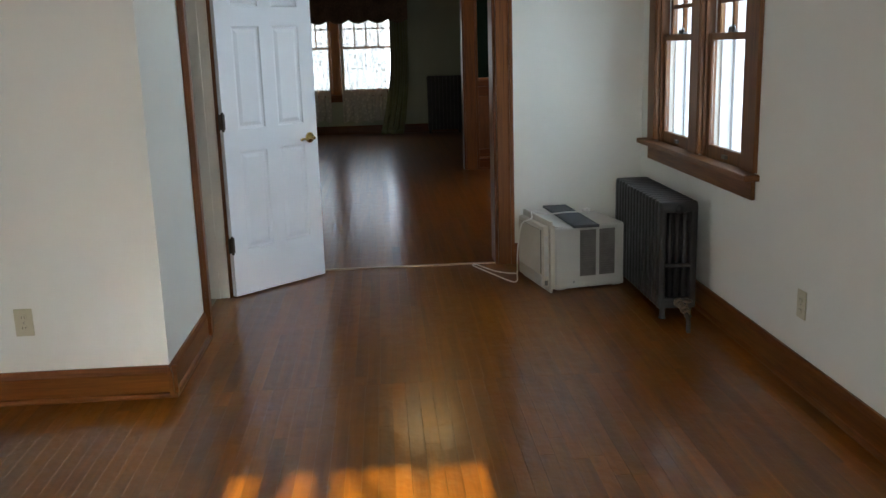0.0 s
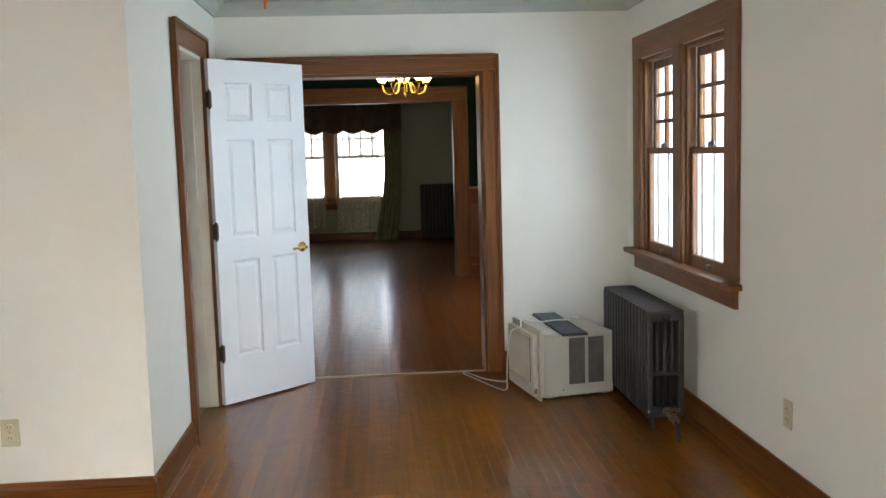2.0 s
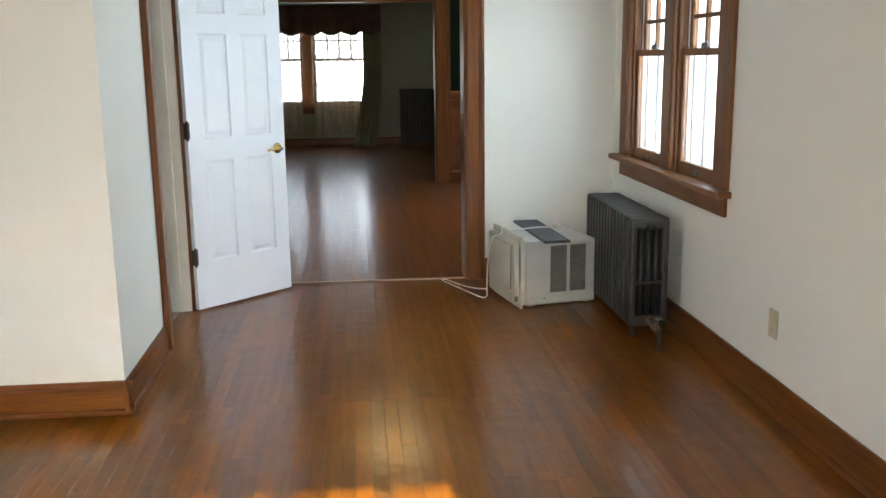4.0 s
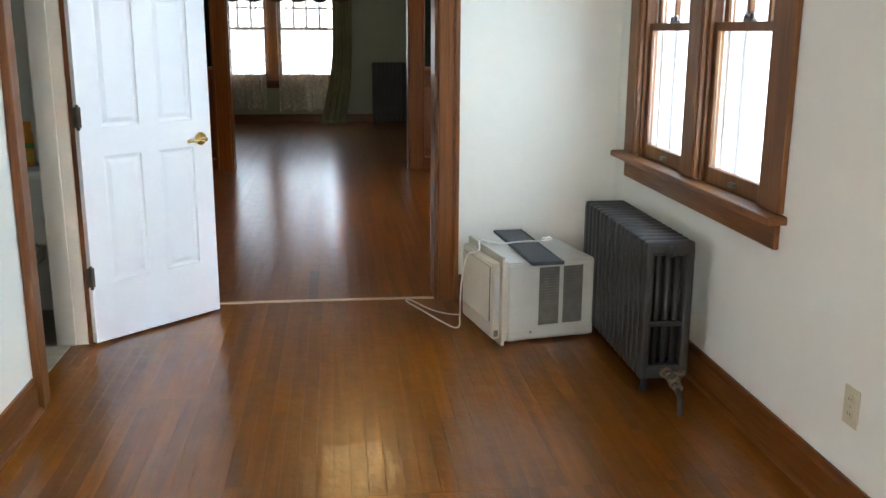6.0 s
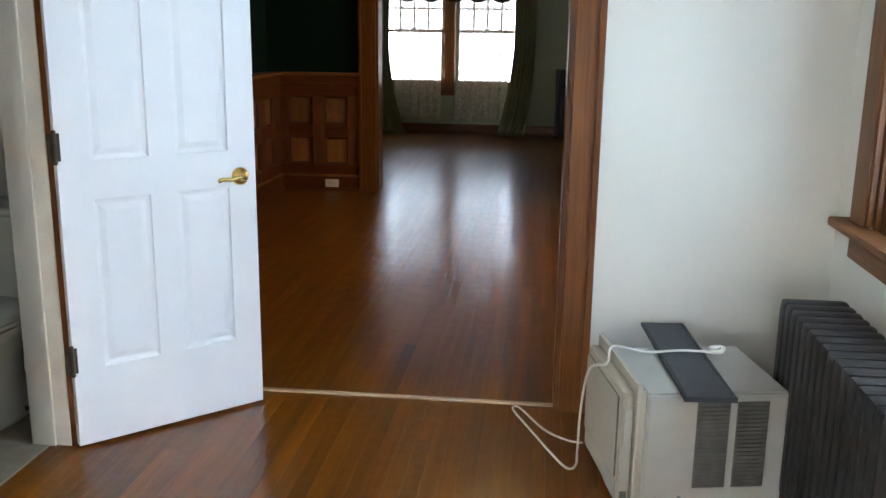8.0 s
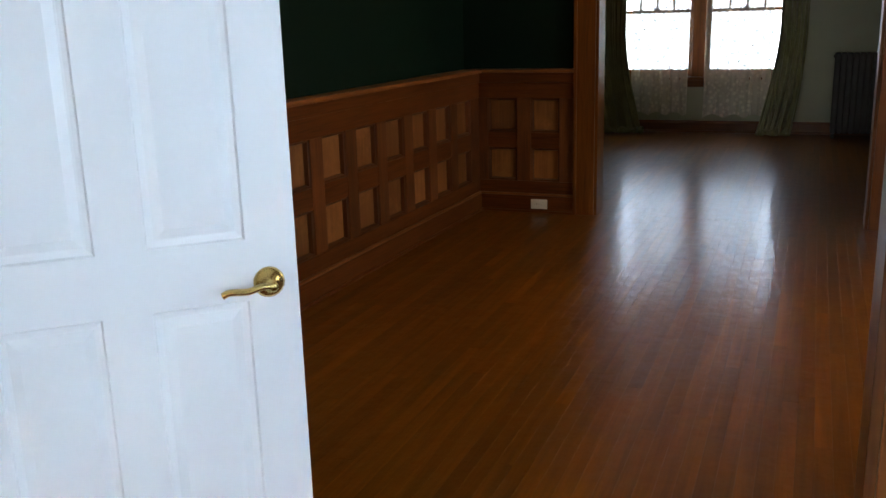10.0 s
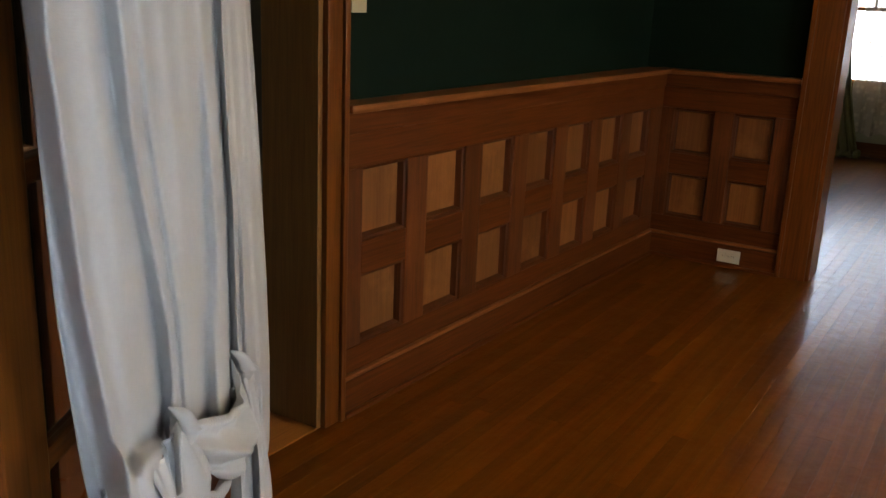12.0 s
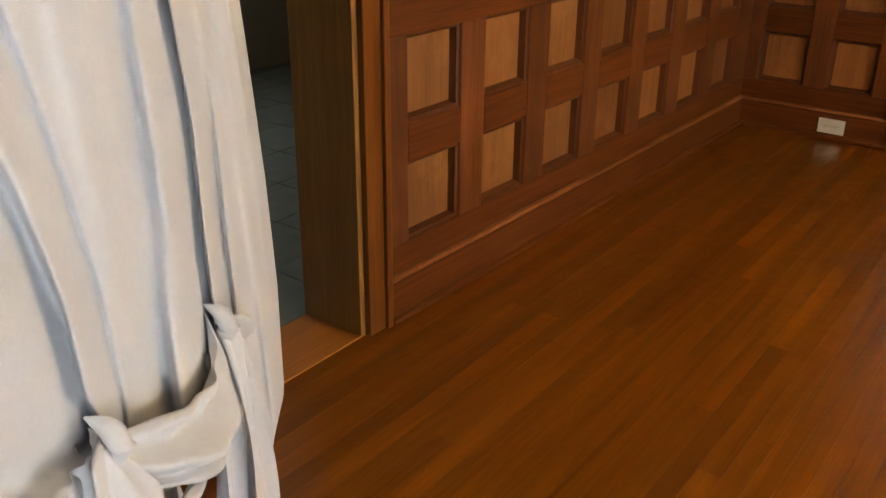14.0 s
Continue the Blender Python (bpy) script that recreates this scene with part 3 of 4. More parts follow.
# ---- bathroom door ----
DOOR = pose(-0.592, 5.418, 0.012, 0, 0, 44.6)
DW, DH, DT = 0.695, 2.02, 0.035
door = tagged(new("door_1"), "white six-panel door standing open on the bathroom jamb", "door", kind="structure")
door.matrix_world = DOOR
COLS = ((0.105, 0.300), (0.395, 0.590))
ROWS = ((0.27, 0.85), (0.98, 1.56), (1.67, 1.89))
bm = bmesh.new()
xs = sorted({0.0, DW, *(v for c in COLS for v in c)})
zs = sorted({0.0, DH, *(v for r in ROWS for v in r)})
for face_y, sgn in ((0.0, 1), (DT, -1)):
    for i in range(len(xs) - 1):
        for j in range(len(zs) - 1):
            x, X, z, Z = xs[i], xs[i + 1], zs[j], zs[j + 1]
            if (x, X) in COLS and (z, Z) in ROWS:
                # sloped ogee down to a groove, then the raised field
                steps = ((0, 0), (0.004, 0.007), (0.013, 0.010), (0.018, 0.0105), (0.038, 0.003), (0.040, 0.003))
                prev = None
                for d, dep in steps:
                    ring = [bm.verts.new((px, face_y + sgn * dep, pz)) for px, pz in ((x + d, z + d), (X - d, z + d), (X - d, Z - d), (x + d, Z - d))]
                    if prev:
                        for k in range(4):
                            bm.faces.new((prev[k], prev[(k + 1) % 4], ring[(k + 1) % 4], ring[k]))
                    prev = ring
                bm.faces.new(prev)
            else:
                bm.faces.new([bm.verts.new((px, face_y, pz)) for px, pz in ((x, z), (X, z), (X, Z), (x, Z))])
for q in (((0, 0), (0, DH)), ((DW, 0), (DW, DH)), ((0, 0), (DW, 0)), ((0, DH), (DW, DH))):
    (x, z), (X, Z) = q
    bm.faces.new([bm.verts.new(p) for p in ((x, 0, z), (X, 0, Z), (X, DT, Z), (x, DT, z))])
bmesh.ops.remove_doubles(bm, verts=bm.verts, dist=0.0002)
part("leaf", bm, door_white, door)
for z in (0.31, 1.03, 1.79):
    h = part("hinge", boxes((-0.024, -0.002, 0.004, 0.008, z - 0.045, z + 0.045), (-0.001, 0.014, -0.0035, -0.0005, z - 0.045, z + 0.045), bevel=0.001), hinge_metal, door, "tarnished brass butt hinge")
    part("pin", lathe(bmesh.new(), [(0.004, -0.056), (0.0075, -0.052), (0.0075, 0.052), (0.004, 0.056)], 10, Matrix.Translation((-0.004, -0.006, z))), hinge_metal, h, "", True)
for sgn, y in ((-1, 0.0), (1, DT)):
    lev = bmesh.new()
    rot = pose(DW - 0.062, y, 0.885, 90 * (1 if sgn < 0 else -1))
    lathe(lev, [(0.033, 0.0), (0.033, 0.004), (0.027, 0.010), (0.012, 0.014), (0.011, 0.045), (0.006, 0.05)], 20, rot)
    o = part("door_handle", lev, brass, door, "polished brass lever handle", True)
    a = bmesh.new()
    tube(a, spline([(DW - 0.062, y + sgn * 0.042, 0.885), (DW - 0.085, y + sgn * 0.047, 0.889), (DW - 0.115, y + sgn * 0.046, 0.882), (DW - 0.150, y + sgn * 0.044, 0.884), (DW - 0.165, y + sgn * 0.040, 0.878)]), 0.009, 10, 0.8)
    part("lever", a, brass, o, "", True)
part("latch_plate", boxes((DW - 0.0005, DW + 0.002, 0.006, 0.029, 0.84, 0.93), bevel=0.0005), brass, door, "brass latch plate")
setting("trim_hinge_strip", boxes((-0.636, -0.6, 5.441, 5.46, 0.0, 2.03), bevel=0.003), trim_z, "narrow brown edge of the hinge jamb")

# ---- glazed door with a knotted curtain ----
FD_A = 120.0
FDOOR = pose(-0.50, 6.225, 0.012, 0, 0, FD_A)
fdoor = tagged(new("door_2"), "dark wooden glazed door standing open in the dining room", "door", kind="structure")
fdoor.matrix_world = FDOOR
FW, FH = 0.76, 1.95
for nm, r in (("stile", (0, 0.10, 0, 0.035, 0, FH)), ("stile", (FW - 0.10, FW, 0, 0.035, 0, FH)), ("top_rail", (0.10, FW - 0.10, 0, 0.035, FH - 0.11, FH)), ("bottom_rail", (0.10, FW - 0.10, 0, 0.035, 0, 0.2))):
    part(nm, boxes(r, bevel=0.003), trim_z if nm == "stile" else trim_x, fdoor)
nz = 5
for j in range(1, nz):
    z = 0.2 + (FH - 0.31) * j / nz
    part("muntin", boxes((0.10, FW - 0.10, 0.005, 0.030, z - 0.014, z + 0.014), bevel=0.004), trim_x, fdoor)
for x in (0.10 + (FW - 0.2) / 3, 0.10 + 2 * (FW - 0.2) / 3):
    part("muntin", boxes((x - 0.012, x + 0.012, 0.006, 0.029, 0.2, FH - 0.11), bevel=0.004), trim_z, fdoor)
for i in range(3):
    for j in range(nz):
        w, h = (FW - 0.2) / 3, (FH - 0.31) / nz
        p = part("pane", boxes((0.102 + w * i, 0.098 + w * (i + 1), 0.015, 0.019, 0.202 + h * j, 0.198 + h * (j + 1))), glass, fdoor, "clear glass pane")
        p.visible_shadow = False

# the cloth hangs on the leaf's face towards the opening, local y below 0
curtain = thing("curtain", FDOOR, "cream linen tie-up curtain knotted on the glazed door", "curtain")


def along(z, rows):
    """The value at height z on a line of (height, value) rows that go down."""
    if z >= rows[0][0]:
        return rows[0][1]
    for (za, a), (zb, b) in zip(rows, rows[1:]):
        if z >= zb:
            k = (za - z) / (za - zb)
            return a + (b - a) * k
    return rows[-1][1]


def step(k):
    k = min(1.0, max(0.0, k))
    return k * k * (3 - 2 * k)


EDGE_L = ((1.93, -0.06), (1.35, -0.033), (1.07, -0.008), (0.90, 0.022), (0.80, 0.05), (0.60, 0.10))
EDGE_R = ((1.93, 0.66), (1.33, 0.715), (1.10, 0.765), (0.88, 0.805), (0.70, 0.825), (0.52, 0.82), (0.42, 0.76))
TIE_L = ((1.93, 0.13), (1.34, 0.166), (1.22, 0.185), (1.07, 0.236), (0.96, 0.267), (0.82, 0.282))
TIE_R = ((1.93, 0.52), (1.31, 0.537), (1.17, 0.557), (1.03, 0.582), (0.88, 0.584), (0.78, 0.59))
ROLL = ((1.93, -0.03), (1.32, -0.003), (1.20, 0.016), (1.076, 0.034), (0.96, 0.064), (0.87, 0.092), (0.7, 0.13))


def hump(d, w):
    return math.exp(-(d / w) ** 2)


def stand_off(x, z):
    """How far the cloth stands off the door: the rolled border, the two ties in their creases, broad folds between."""
    low = step((1.95 - z) / 1.15)
    f = 0.072 + 0.008 * math.sin(13 * x + 0.4 + 1.5 * z) * low + 0.004 * math.sin(34 * x - 3 * z) * low + 0.0016 * math.sin(90 * x + 14 * z)
    d = x - along(z, ROLL)
    f += 0.018 * hump(d, 0.018) - 0.008 * hump(d - 0.034, 0.018) - 0.03 * step(-d / 0.04)
    d = x - along(z, TIE_L)
    w = 0.036 - 0.018 * low
    f += 0.020 * hump(d, w) - 0.012 * low * hump(d - w * 1.7, 0.014) - 0.011 * low * hump(d + w * 1.6, 0.014)
    f += 0.010 * hump(d + 0.075, 0.03) * low
    d = x - along(z, TIE_R)
    w = 0.020 - 0.004 * low
    f += 0.019 * hump(d, w) - 0.013 * hump(d + 0.030, 0.013) * low - 0.008 * low * hump(d - 0.034, 0.016)
    f -= 0.018 * hump(d + 0.018, 0.007) * hump(z - 1.17, 0.10)
    f += 0.010 * hump(x - 0.455 - 0.03 * low, 0.045) * low - 0.006 * hump(x - 0.40 - 0.03 * low, 0.025) * low
    f += 0.016 * hump(x - 0.70 - 0.06 * low, 0.05) * low - 0.016 * step((x - along(z, EDGE_R) + 0.035) / 0.035)
    # the cloth doubles over below the line from the border to the first knot
    if 0.05 < x < 0.31:
        lip = 0.90 - 0.05 * step((x - 0.08) / 0.05) - 0.02 * step((x - 0.15) / 0.12)
        g = step((x - 0.06) / 0.04) * step((0.31 - x) / 0.03)
        f += g * (0.026 * step((lip - z) / 0.03) - 0.014 * hump(z - lip - 0.012, 0.02))
    return f


def hem(u):
    """The height of the cloth's lower edge, pulled up between the two knots."""
    x = u * 0.86
    z = along(-x, ((0.0, 0.86), (-0.05, 0.82), (-0.165, 0.735), (-0.27, 0.72), (-0.34, 0.73), (-0.56, 0.72), (-0.60, 0.54), (-0.66, 0.47), (-0.76, 0.425), (-0.82, 0.46), (-0.86, 0.50)))
    return z + 0.006 * math.sin(40 * u)


def main_cloth(u, v):
    z = 1.93 + (hem(u) - 1.93) * v
    x = along(z, EDGE_L) + (along(z, EDGE_R) - along(z, EDGE_L)) * u
    d = max(0.03, stand_off(x, z))
    full = (0.514 - d) / 0.434
    return (-0.73 + (x + 0.73) * full, -d, 1.39 + (z - 1.39) * full if z < 1.39 else z)


part("cloth", sheet(main_cloth, 220, 150, 0.0018), linen, curtain, smooth=True)
K1, K2 = Vector((0.270, -0.092, 0.828)), Vector((0.56, -0.092, 0.790))


def pouch(p, q, d0, d1, out, folds, lean):
    """Cloth gathered between two knots: it sags as a hollow bag with an open lip and creases that run from knot to knot."""
    def f(u, v):
        s = max(0.0, math.sin(math.pi * u)) ** 0.6
        c = p.lerp(q, u)
        k = math.sin(math.pi * (0.12 + 0.83 * v))
        drop = (d0 + (d1 - d0) * v) * s + lean * math.sin(2 * math.pi * u) * (0.3 + v)
        y = c.y + 0.016 - (0.014 + out * k) * s - 0.015 * s * math.sin(folds * v + 2.6 * u) - 0.004 * math.sin(23 * u + 9 * v) * s
        return (c.x + 0.010 * math.sin(7 * v + 3 * u) * s, y, c.z - drop + 0.010 * (1 - v) * (1 - s) - 0.030 * v * (1 - s))
    return sheet(f, 60, 44, 0.002)


part("swag", pouch(K1, K2, 0.030, 0.150, 0.046, 14.0, -0.014), linen, curtain, smooth=True)
part("swag", pouch(K1 + Vector((0.0, 0.016, -0.02)), K2 + Vector((-0.01, 0.016, -0.02)), 0.135, 0.170, 0.030, 6.0, 0.004), linen, curtain, smooth=True)


def gather(k, reach, fall, out):
    """A short bunch of pleats that fans out from a knot."""
    k = Vector(k)
    def f(u, v):
        r = 0.010 + reach * v
        a = math.radians(-80 + 62 * u) + 0.1 * math.sin(3 * v)
        return (k.x + r * math.cos(a), k.y - 0.006 - out * math.sin(math.pi * v * 0.8) - 0.010 * v * math.sin(u * 15), k.z + r * math.sin(a) - fall * v * v)
    return sheet(f, 36, 16, 0.002)


part("gather", gather(K2 + Vector((0, 0.012, 0)), 0.10, 0.03, 0.010), linen, curtain, smooth=True)
for k in (K1, K2):
    kb = bmesh.new()
    tube(kb, spline([k + Vector(d) for d in ((-0.004, 0.016, 0.024), (0.0, -0.004, 0.010), (0.003, -0.010, -0.014), (0.004, 0.004, -0.045))]), 0.016, 12, 0.7, lambda q: 0.08 + 0.92 * math.sin(3.1 * q))
    part("knot", kb, linen, curtain, "tight knot of twisted cream cloth", True)


def tail(x0, x1, top, x2, x3, bottom, y, waves, slant=0.0, tip=0.0):
    """A loose end of cloth that hangs below the knots; tip draws its lower edge out to a point."""
    def f(u, v):
        x = (x0 + (x1 - x0) * u) * (1 - v) + (x2 + (x3 - x2) * u) * v
        e = bottom + slant * (u - 0.5) - tip * (1 - abs(2 * u - 0.7))
        return (x + 0.006 * math.sin(6 * v + 4 * u), y - 0.014 * math.sin(waves * u * 6.28 + 2 * v) * (0.4 + v) - 0.016 * math.sin(3.1 * v) - 0.003 * math.sin(31 * u + 5 * v), top + (e - top) * v)
    return sheet(f, 36, 30, 0.0018)


for a in ((0.150, 0.275, 0.825, 0.150, 0.350, 0.66, -0.090, 1.3, -0.02, 0.05), (0.055, 0.15, 0.82, 0.015, 0.12, 0.52, -0.060, 1.3, -0.05), (0.15, 0.27, 0.74, 0.10, 0.24, 0.42, -0.066, 1.4, 0.04),
          (0.53, 0.60, 0.76, 0.44, 0.53, 0.32, -0.080, 1.3, 0.04), (0.55, 0.62, 0.77, 0.53, 0.64, 0.34, -0.098, 0.9, -0.04), (0.40, 0.47, 0.68, 0.39, 0.45, 0.44, -0.055, 0.8, 0.0)):
    part("tail", tail(*a), linen, curtain, smooth=True)
rod = bmesh.new()
tube(rod, [(0.06, -0.055, 1.935), (0.80, -0.055, 1.935)], 0.006)
part("rod", rod, brass, curtain, "slim brass rod", True)
for x in (0.08, 0.72):
    part("bracket", boxes((x - 0.008, x + 0.008, -0.06, 0.0, 1.925, 1.945), bevel=0.002), brass, curtain)

# ---- wainscot of the dining room ----


def wainscot(name, m, length, panels, depth, label):
    """Panelling along +x with its face towards -y; panels: x ranges of the sunk squares."""
    mx, mz = (wain_x, wain_z)
    ob = tagged(new(name), label, "structure", kind="structure")
    ob.matrix_world = m
    rows = ((0.232, 0.478), (0.592, 0.843))
    part("base_board", boxes((0, length, -0.024, 0.0, 0.0, 0.125), bevel=0.004), mx, ob)
    part("base_shoe", boxes((0, length, -0.042, -0.024, 0.0, 0.018), bevel=0.006), mx, ob)
    part("base_cap", boxes((0, length, -0.022, 0.0, 0.126, 0.142), bevel=0.006), wain_edge, ob)
    part("backing", boxes((0, length, 0.048, 0.058, 0.1, 1.0)), mz, ob)
    for nm, z0, z1 in (("bottom_rail", 0.143, 0.232), ("top_rail", 0.843, 0.955)):
        part(nm, boxes((0, length, -0.006, 0.046, z0, z1), bevel=0.003), mx, ob)
    for a, b in panels:
        part("middle_rail", boxes((a + 0.001, b - 0.001, -0.003, 0.046, 0.478, 0.592), bevel=0.003), mx, ob)
    part("frieze", boxes((0, length, -0.016, 0.046, 0.956, 1.025), bevel=0.004), mx, ob)
    part("cap", boxes((0, length, -0.05, depth, 1.026, 1.052), bevel=0.008), wain_edge, ob)
    cuts = [0.0] + [v for p in panels for v in p] + [length]
    for a, b in zip(cuts[::2], cuts[1::2]):
        part("stile", boxes((a, b, -0.004, 0.046, 0.2325, 0.8425), bevel=0.003), wain_stile, ob)
    for a, b in panels:
        for z0, z1 in rows:
            bm = bmesh.new()
            prev = None
            for d, y in ((0.0, 0.0), (0.003, 0.005), (0.012, 0.008), (0.016, 0.022), (0.019, 0.030)):
                ring = [bm.verts.new(p) for p in ((a + d, y, z0 + d), (b - d, y, z0 + d), (b - d, y, z1 - d), (a + d, y, z1 - d))]
                if prev:
                    for k in range(4):
                        bm.faces.new((prev[k], prev[(k + 1) % 4], ring[(k + 1) % 4], ring[k]))
                prev = ring
            part("panel_moulding", bm, wain_shade, ob)
            part("panel", boxes((a + 0.002, b - 0.002, 0.030, 0.045, z0 + 0.002, z1 - 0.002)), wain_panel, ob, "sunk square panel of worn lighter wood")
    return ob


WX = -1.482
PAN = [(0.112 + 0.372 * i, 0.112 + 0.372 * i + 0.250) for i in range(7)]
wainscot("wainscot_west", pose(WX, 7.978, 0, 0, 0, 88.7), 2.765, PAN, 0.11, "brown wooden wainscot with two rows of sunk square panels")
wainscot("wainscot_west_short", pose(WX, 6.205, 0, 0, 0, 90), 0.70, [(0.10, 0.315), (0.40, 0.615)], 0.052, "short brown wooden wainscot beside the kitchen doorway")
wainscot("wainscot_north", pose(WX + 0.004, 10.748, 0), 0.788, [(0.130, 0.358), (0.462, 0.678)], 0.052, "brown wooden wainscot beside the far opening")
wainscot("wainscot_north_east", pose(1.432, 10.748, 0), 1.165, [(0.12, 0.33), (0.47, 0.68), (0.82, 1.03)], 0.052, "brown wooden wainscot beside the far opening")


def plate(name, m, w, h, mat, kind, label):
    """An electric plate on a wall, facing -y."""
    ob = thing(name, m, label, "outlet" if kind == "outlet" else "switch")
    part("cover", boxes((-w / 2, w / 2, -0.006, 0, -h / 2, h / 2), bevel=0.0025), mat, ob)
    if kind == "outlet":
        for s in (-1, 1):
            off = (0, s * h * 0.19) if h > w else (s * w * 0.19, 0)
            r = bmesh.new()
            lathe(r, [(0.016, 0), (0.0165, 0.003), (0.014, 0.0045)], 16, Matrix.Translation((off[0], -0.005, off[1])) @ pose(0, 0, 0, 90))
            o = part("socket", r, mat, ob)
            part("slot", boxes((off[0] - 0.007, off[0] - 0.005, -0.0100, -0.009, off[1] - 0.003, off[1] + 0.006), (off[0] + 0.005, off[0] + 0.007, -0.0100, -0.009, off[1] - 0.003, off[1] + 0.006)), slot_dark, o)
    else:
        part("toggle", boxes((-0.005, 0.005, -0.018, -0.004, -0.004, 0.014), bevel=0.002), mat, ob)
    sc = bmesh.new()
    lathe(sc, [(0.003, 0), (0.003, 0.001), (0.001, 0.0015)], 8, Matrix.Translation((0, -0.006, 0)) @ pose(0, 0, 0, 90))
    part("screw", sc, knob_metal, ob)
    return ob


plate("wall_outlet", pose(-1.215, 3.889, 0.355), 0.075, 0.118, plastic_ivory, "outlet", "ivory plastic wall outlet above the dark baseboard")
plate("wall_outlet", pose(1.999, 3.615, 0.355, 0, 0, -90), 0.075, 0.118, plastic_ivory, "outlet", "ivory plastic wall outlet below the window wall")
plate("wall_outlet", pose(1.999, 2.73, 0.355, 0, 0, -90), 0.075, 0.118, plastic_ivory, "outlet", "ivory plastic wall outlet on the window wall")
plate("baseboard_outlet", pose(-0.945, 10.722, 0.066), 0.125, 0.072, plastic_white, "outlet", "white outlet set sideways in the dining baseboard")
plate("light_switch", pose(-1.534, 8.124, 1.383, 0, 0, 90), 0.075, 0.118, plastic_ivory, "switch", "ivory light switch on the dark green wall")

# ---- radiators ----


def radiator(name, m, n, depth, height, tubes, pitch, mat, label, valve=True):
    """A column radiator along +x, depth along y; each section has rounded ends, tubes and a cross brace."""
    ob = thing(name, m, label, "radiator")
    t, foot = pitch * 0.95, 0.055
    top = mesh_of(box(bmesh.new(), -t / 2, t / 2, 0, depth, height - 0.06, height, 0.018), mat)
    low = mesh_of(box(bmesh.new(), -t / 2, t / 2, 0, depth, foot, foot + 0.06, 0.014), mat)
    waist = mesh_of(box(bmesh.new(), -t / 2 + 0.006, t / 2 - 0.006, 0.008, depth - 0.008, height * 0.44, height * 0.44 + 0.022, 0.005), mat)
    column = mesh_of(tube(bmesh.new(), [(0, 0, foot + 0.03), (0, 0, height - 0.04)], depth / tubes * 0.34, 10), mat, True)
    outer = mesh_of(box(bmesh.new(), -t / 2, t / 2, -0.018, 0.018, foot + 0.02, height - 0.02, 0.012), mat)
    for i in range(n):
        s = new("section", top)
        s.parent, s.location = ob, (pitch * (i + 0.5), 0, 0)
        for nm, me, ys in (("lower_header", low, (0,)), ("brace", waist, (0,)), ("outer_column", outer, (0.018, depth - 0.018)), ("column", column, [depth * (k + 0.5) / tubes for k in range(1, tubes - 1)])):
            for y in ys:
                o = new(nm, me)
                o.parent, o.location = s, (0, y, 0)
    for x in (pitch * 0.5, pitch * (n - 0.5)):
        for y in (0.03, depth - 0.03):
            lg = bmesh.new()
            lathe(lg, [(0.022, 0.0), (0.016, 0.010), (0.013, 0.03), (0.02, foot + 0.01)], 10, Matrix.Translation((x, y, 0)))
            part("foot", lg, mat, ob, "", True)
    for z in (height - 0.042, foot + 0.03):
        hub = bmesh.new()
        tube(hub, [(0.01, depth / 2, z), (pitch * n - 0.01, depth / 2, z)], 0.02, 10)
        part("connecting_pipe", hub, mat, ob)
    pl = bmesh.new()
    lathe(pl, [(0.024, 0), (0.024, 0.006), (0.014, 0.010), (0.012, 0.018)], 12, pose(0.004, depth / 2, height - 0.04, 0, -90, 0))
    part("plug", pl, mat, ob, "", True)
    if valve:
        v = bmesh.new()
        tube(v, spline([(0.02, depth / 2, foot + 0.04), (-0.08, depth / 2, foot + 0.038), (-0.15, depth / 2 + 0.008, foot + 0.030), (-0.215, depth / 2 + 0.014, foot + 0.012), (-0.232, depth / 2 + 0.016, foot - 0.03), (-0.234, depth / 2 + 0.016, 0.0)]), 0.0115, 10)
        part("pipe", v, iron_dark, ob, "", True)
        vb = bmesh.new()
        for x, r in ((-0.022, 0.025), (-0.055, 0.019), (-0.09, 0.018), (-0.13, 0.023), (-0.17, 0.018)):
            lathe(vb, [(r * 0.7, -0.014), (r, -0.009), (r, 0.009), (r * 0.7, 0.014)], 8, pose(x, depth / 2 - x * 0.04, foot + 0.040 + x * 0.04, 0, 90, 0))
        o = part("valve", vb, valve_metal, ob, "corroded brass valve with union nuts")
        hw = bmesh.new()
        tube(hw, [(-0.13, depth / 2, foot + 0.03), (-0.13, depth / 2 - 0.01, foot + 0.075)], 0.006)
        lathe(hw, [(0.012, 0), (0.022, 0.004), (0.022, 0.012), (0.012, 0.016)], 10, Matrix.Translation((-0.13, depth / 2 - 0.01, foot + 0.07)))
        part("handwheel", hw, valve_metal, o, "", True)
    return ob


radiator("radiator", pose(1.908, 4.615, 0, 0, 0, 90), 15, 0.2, 0.622, 5, 0.061, iron, "dark grey painted cast-iron column radiator under the window")
radiator("radiator", pose(1.085, 15.36, 0), 9, 0.22, 0.94, 4, 0.062, iron_dark, "tall black cast-iron radiator in the front room", False)

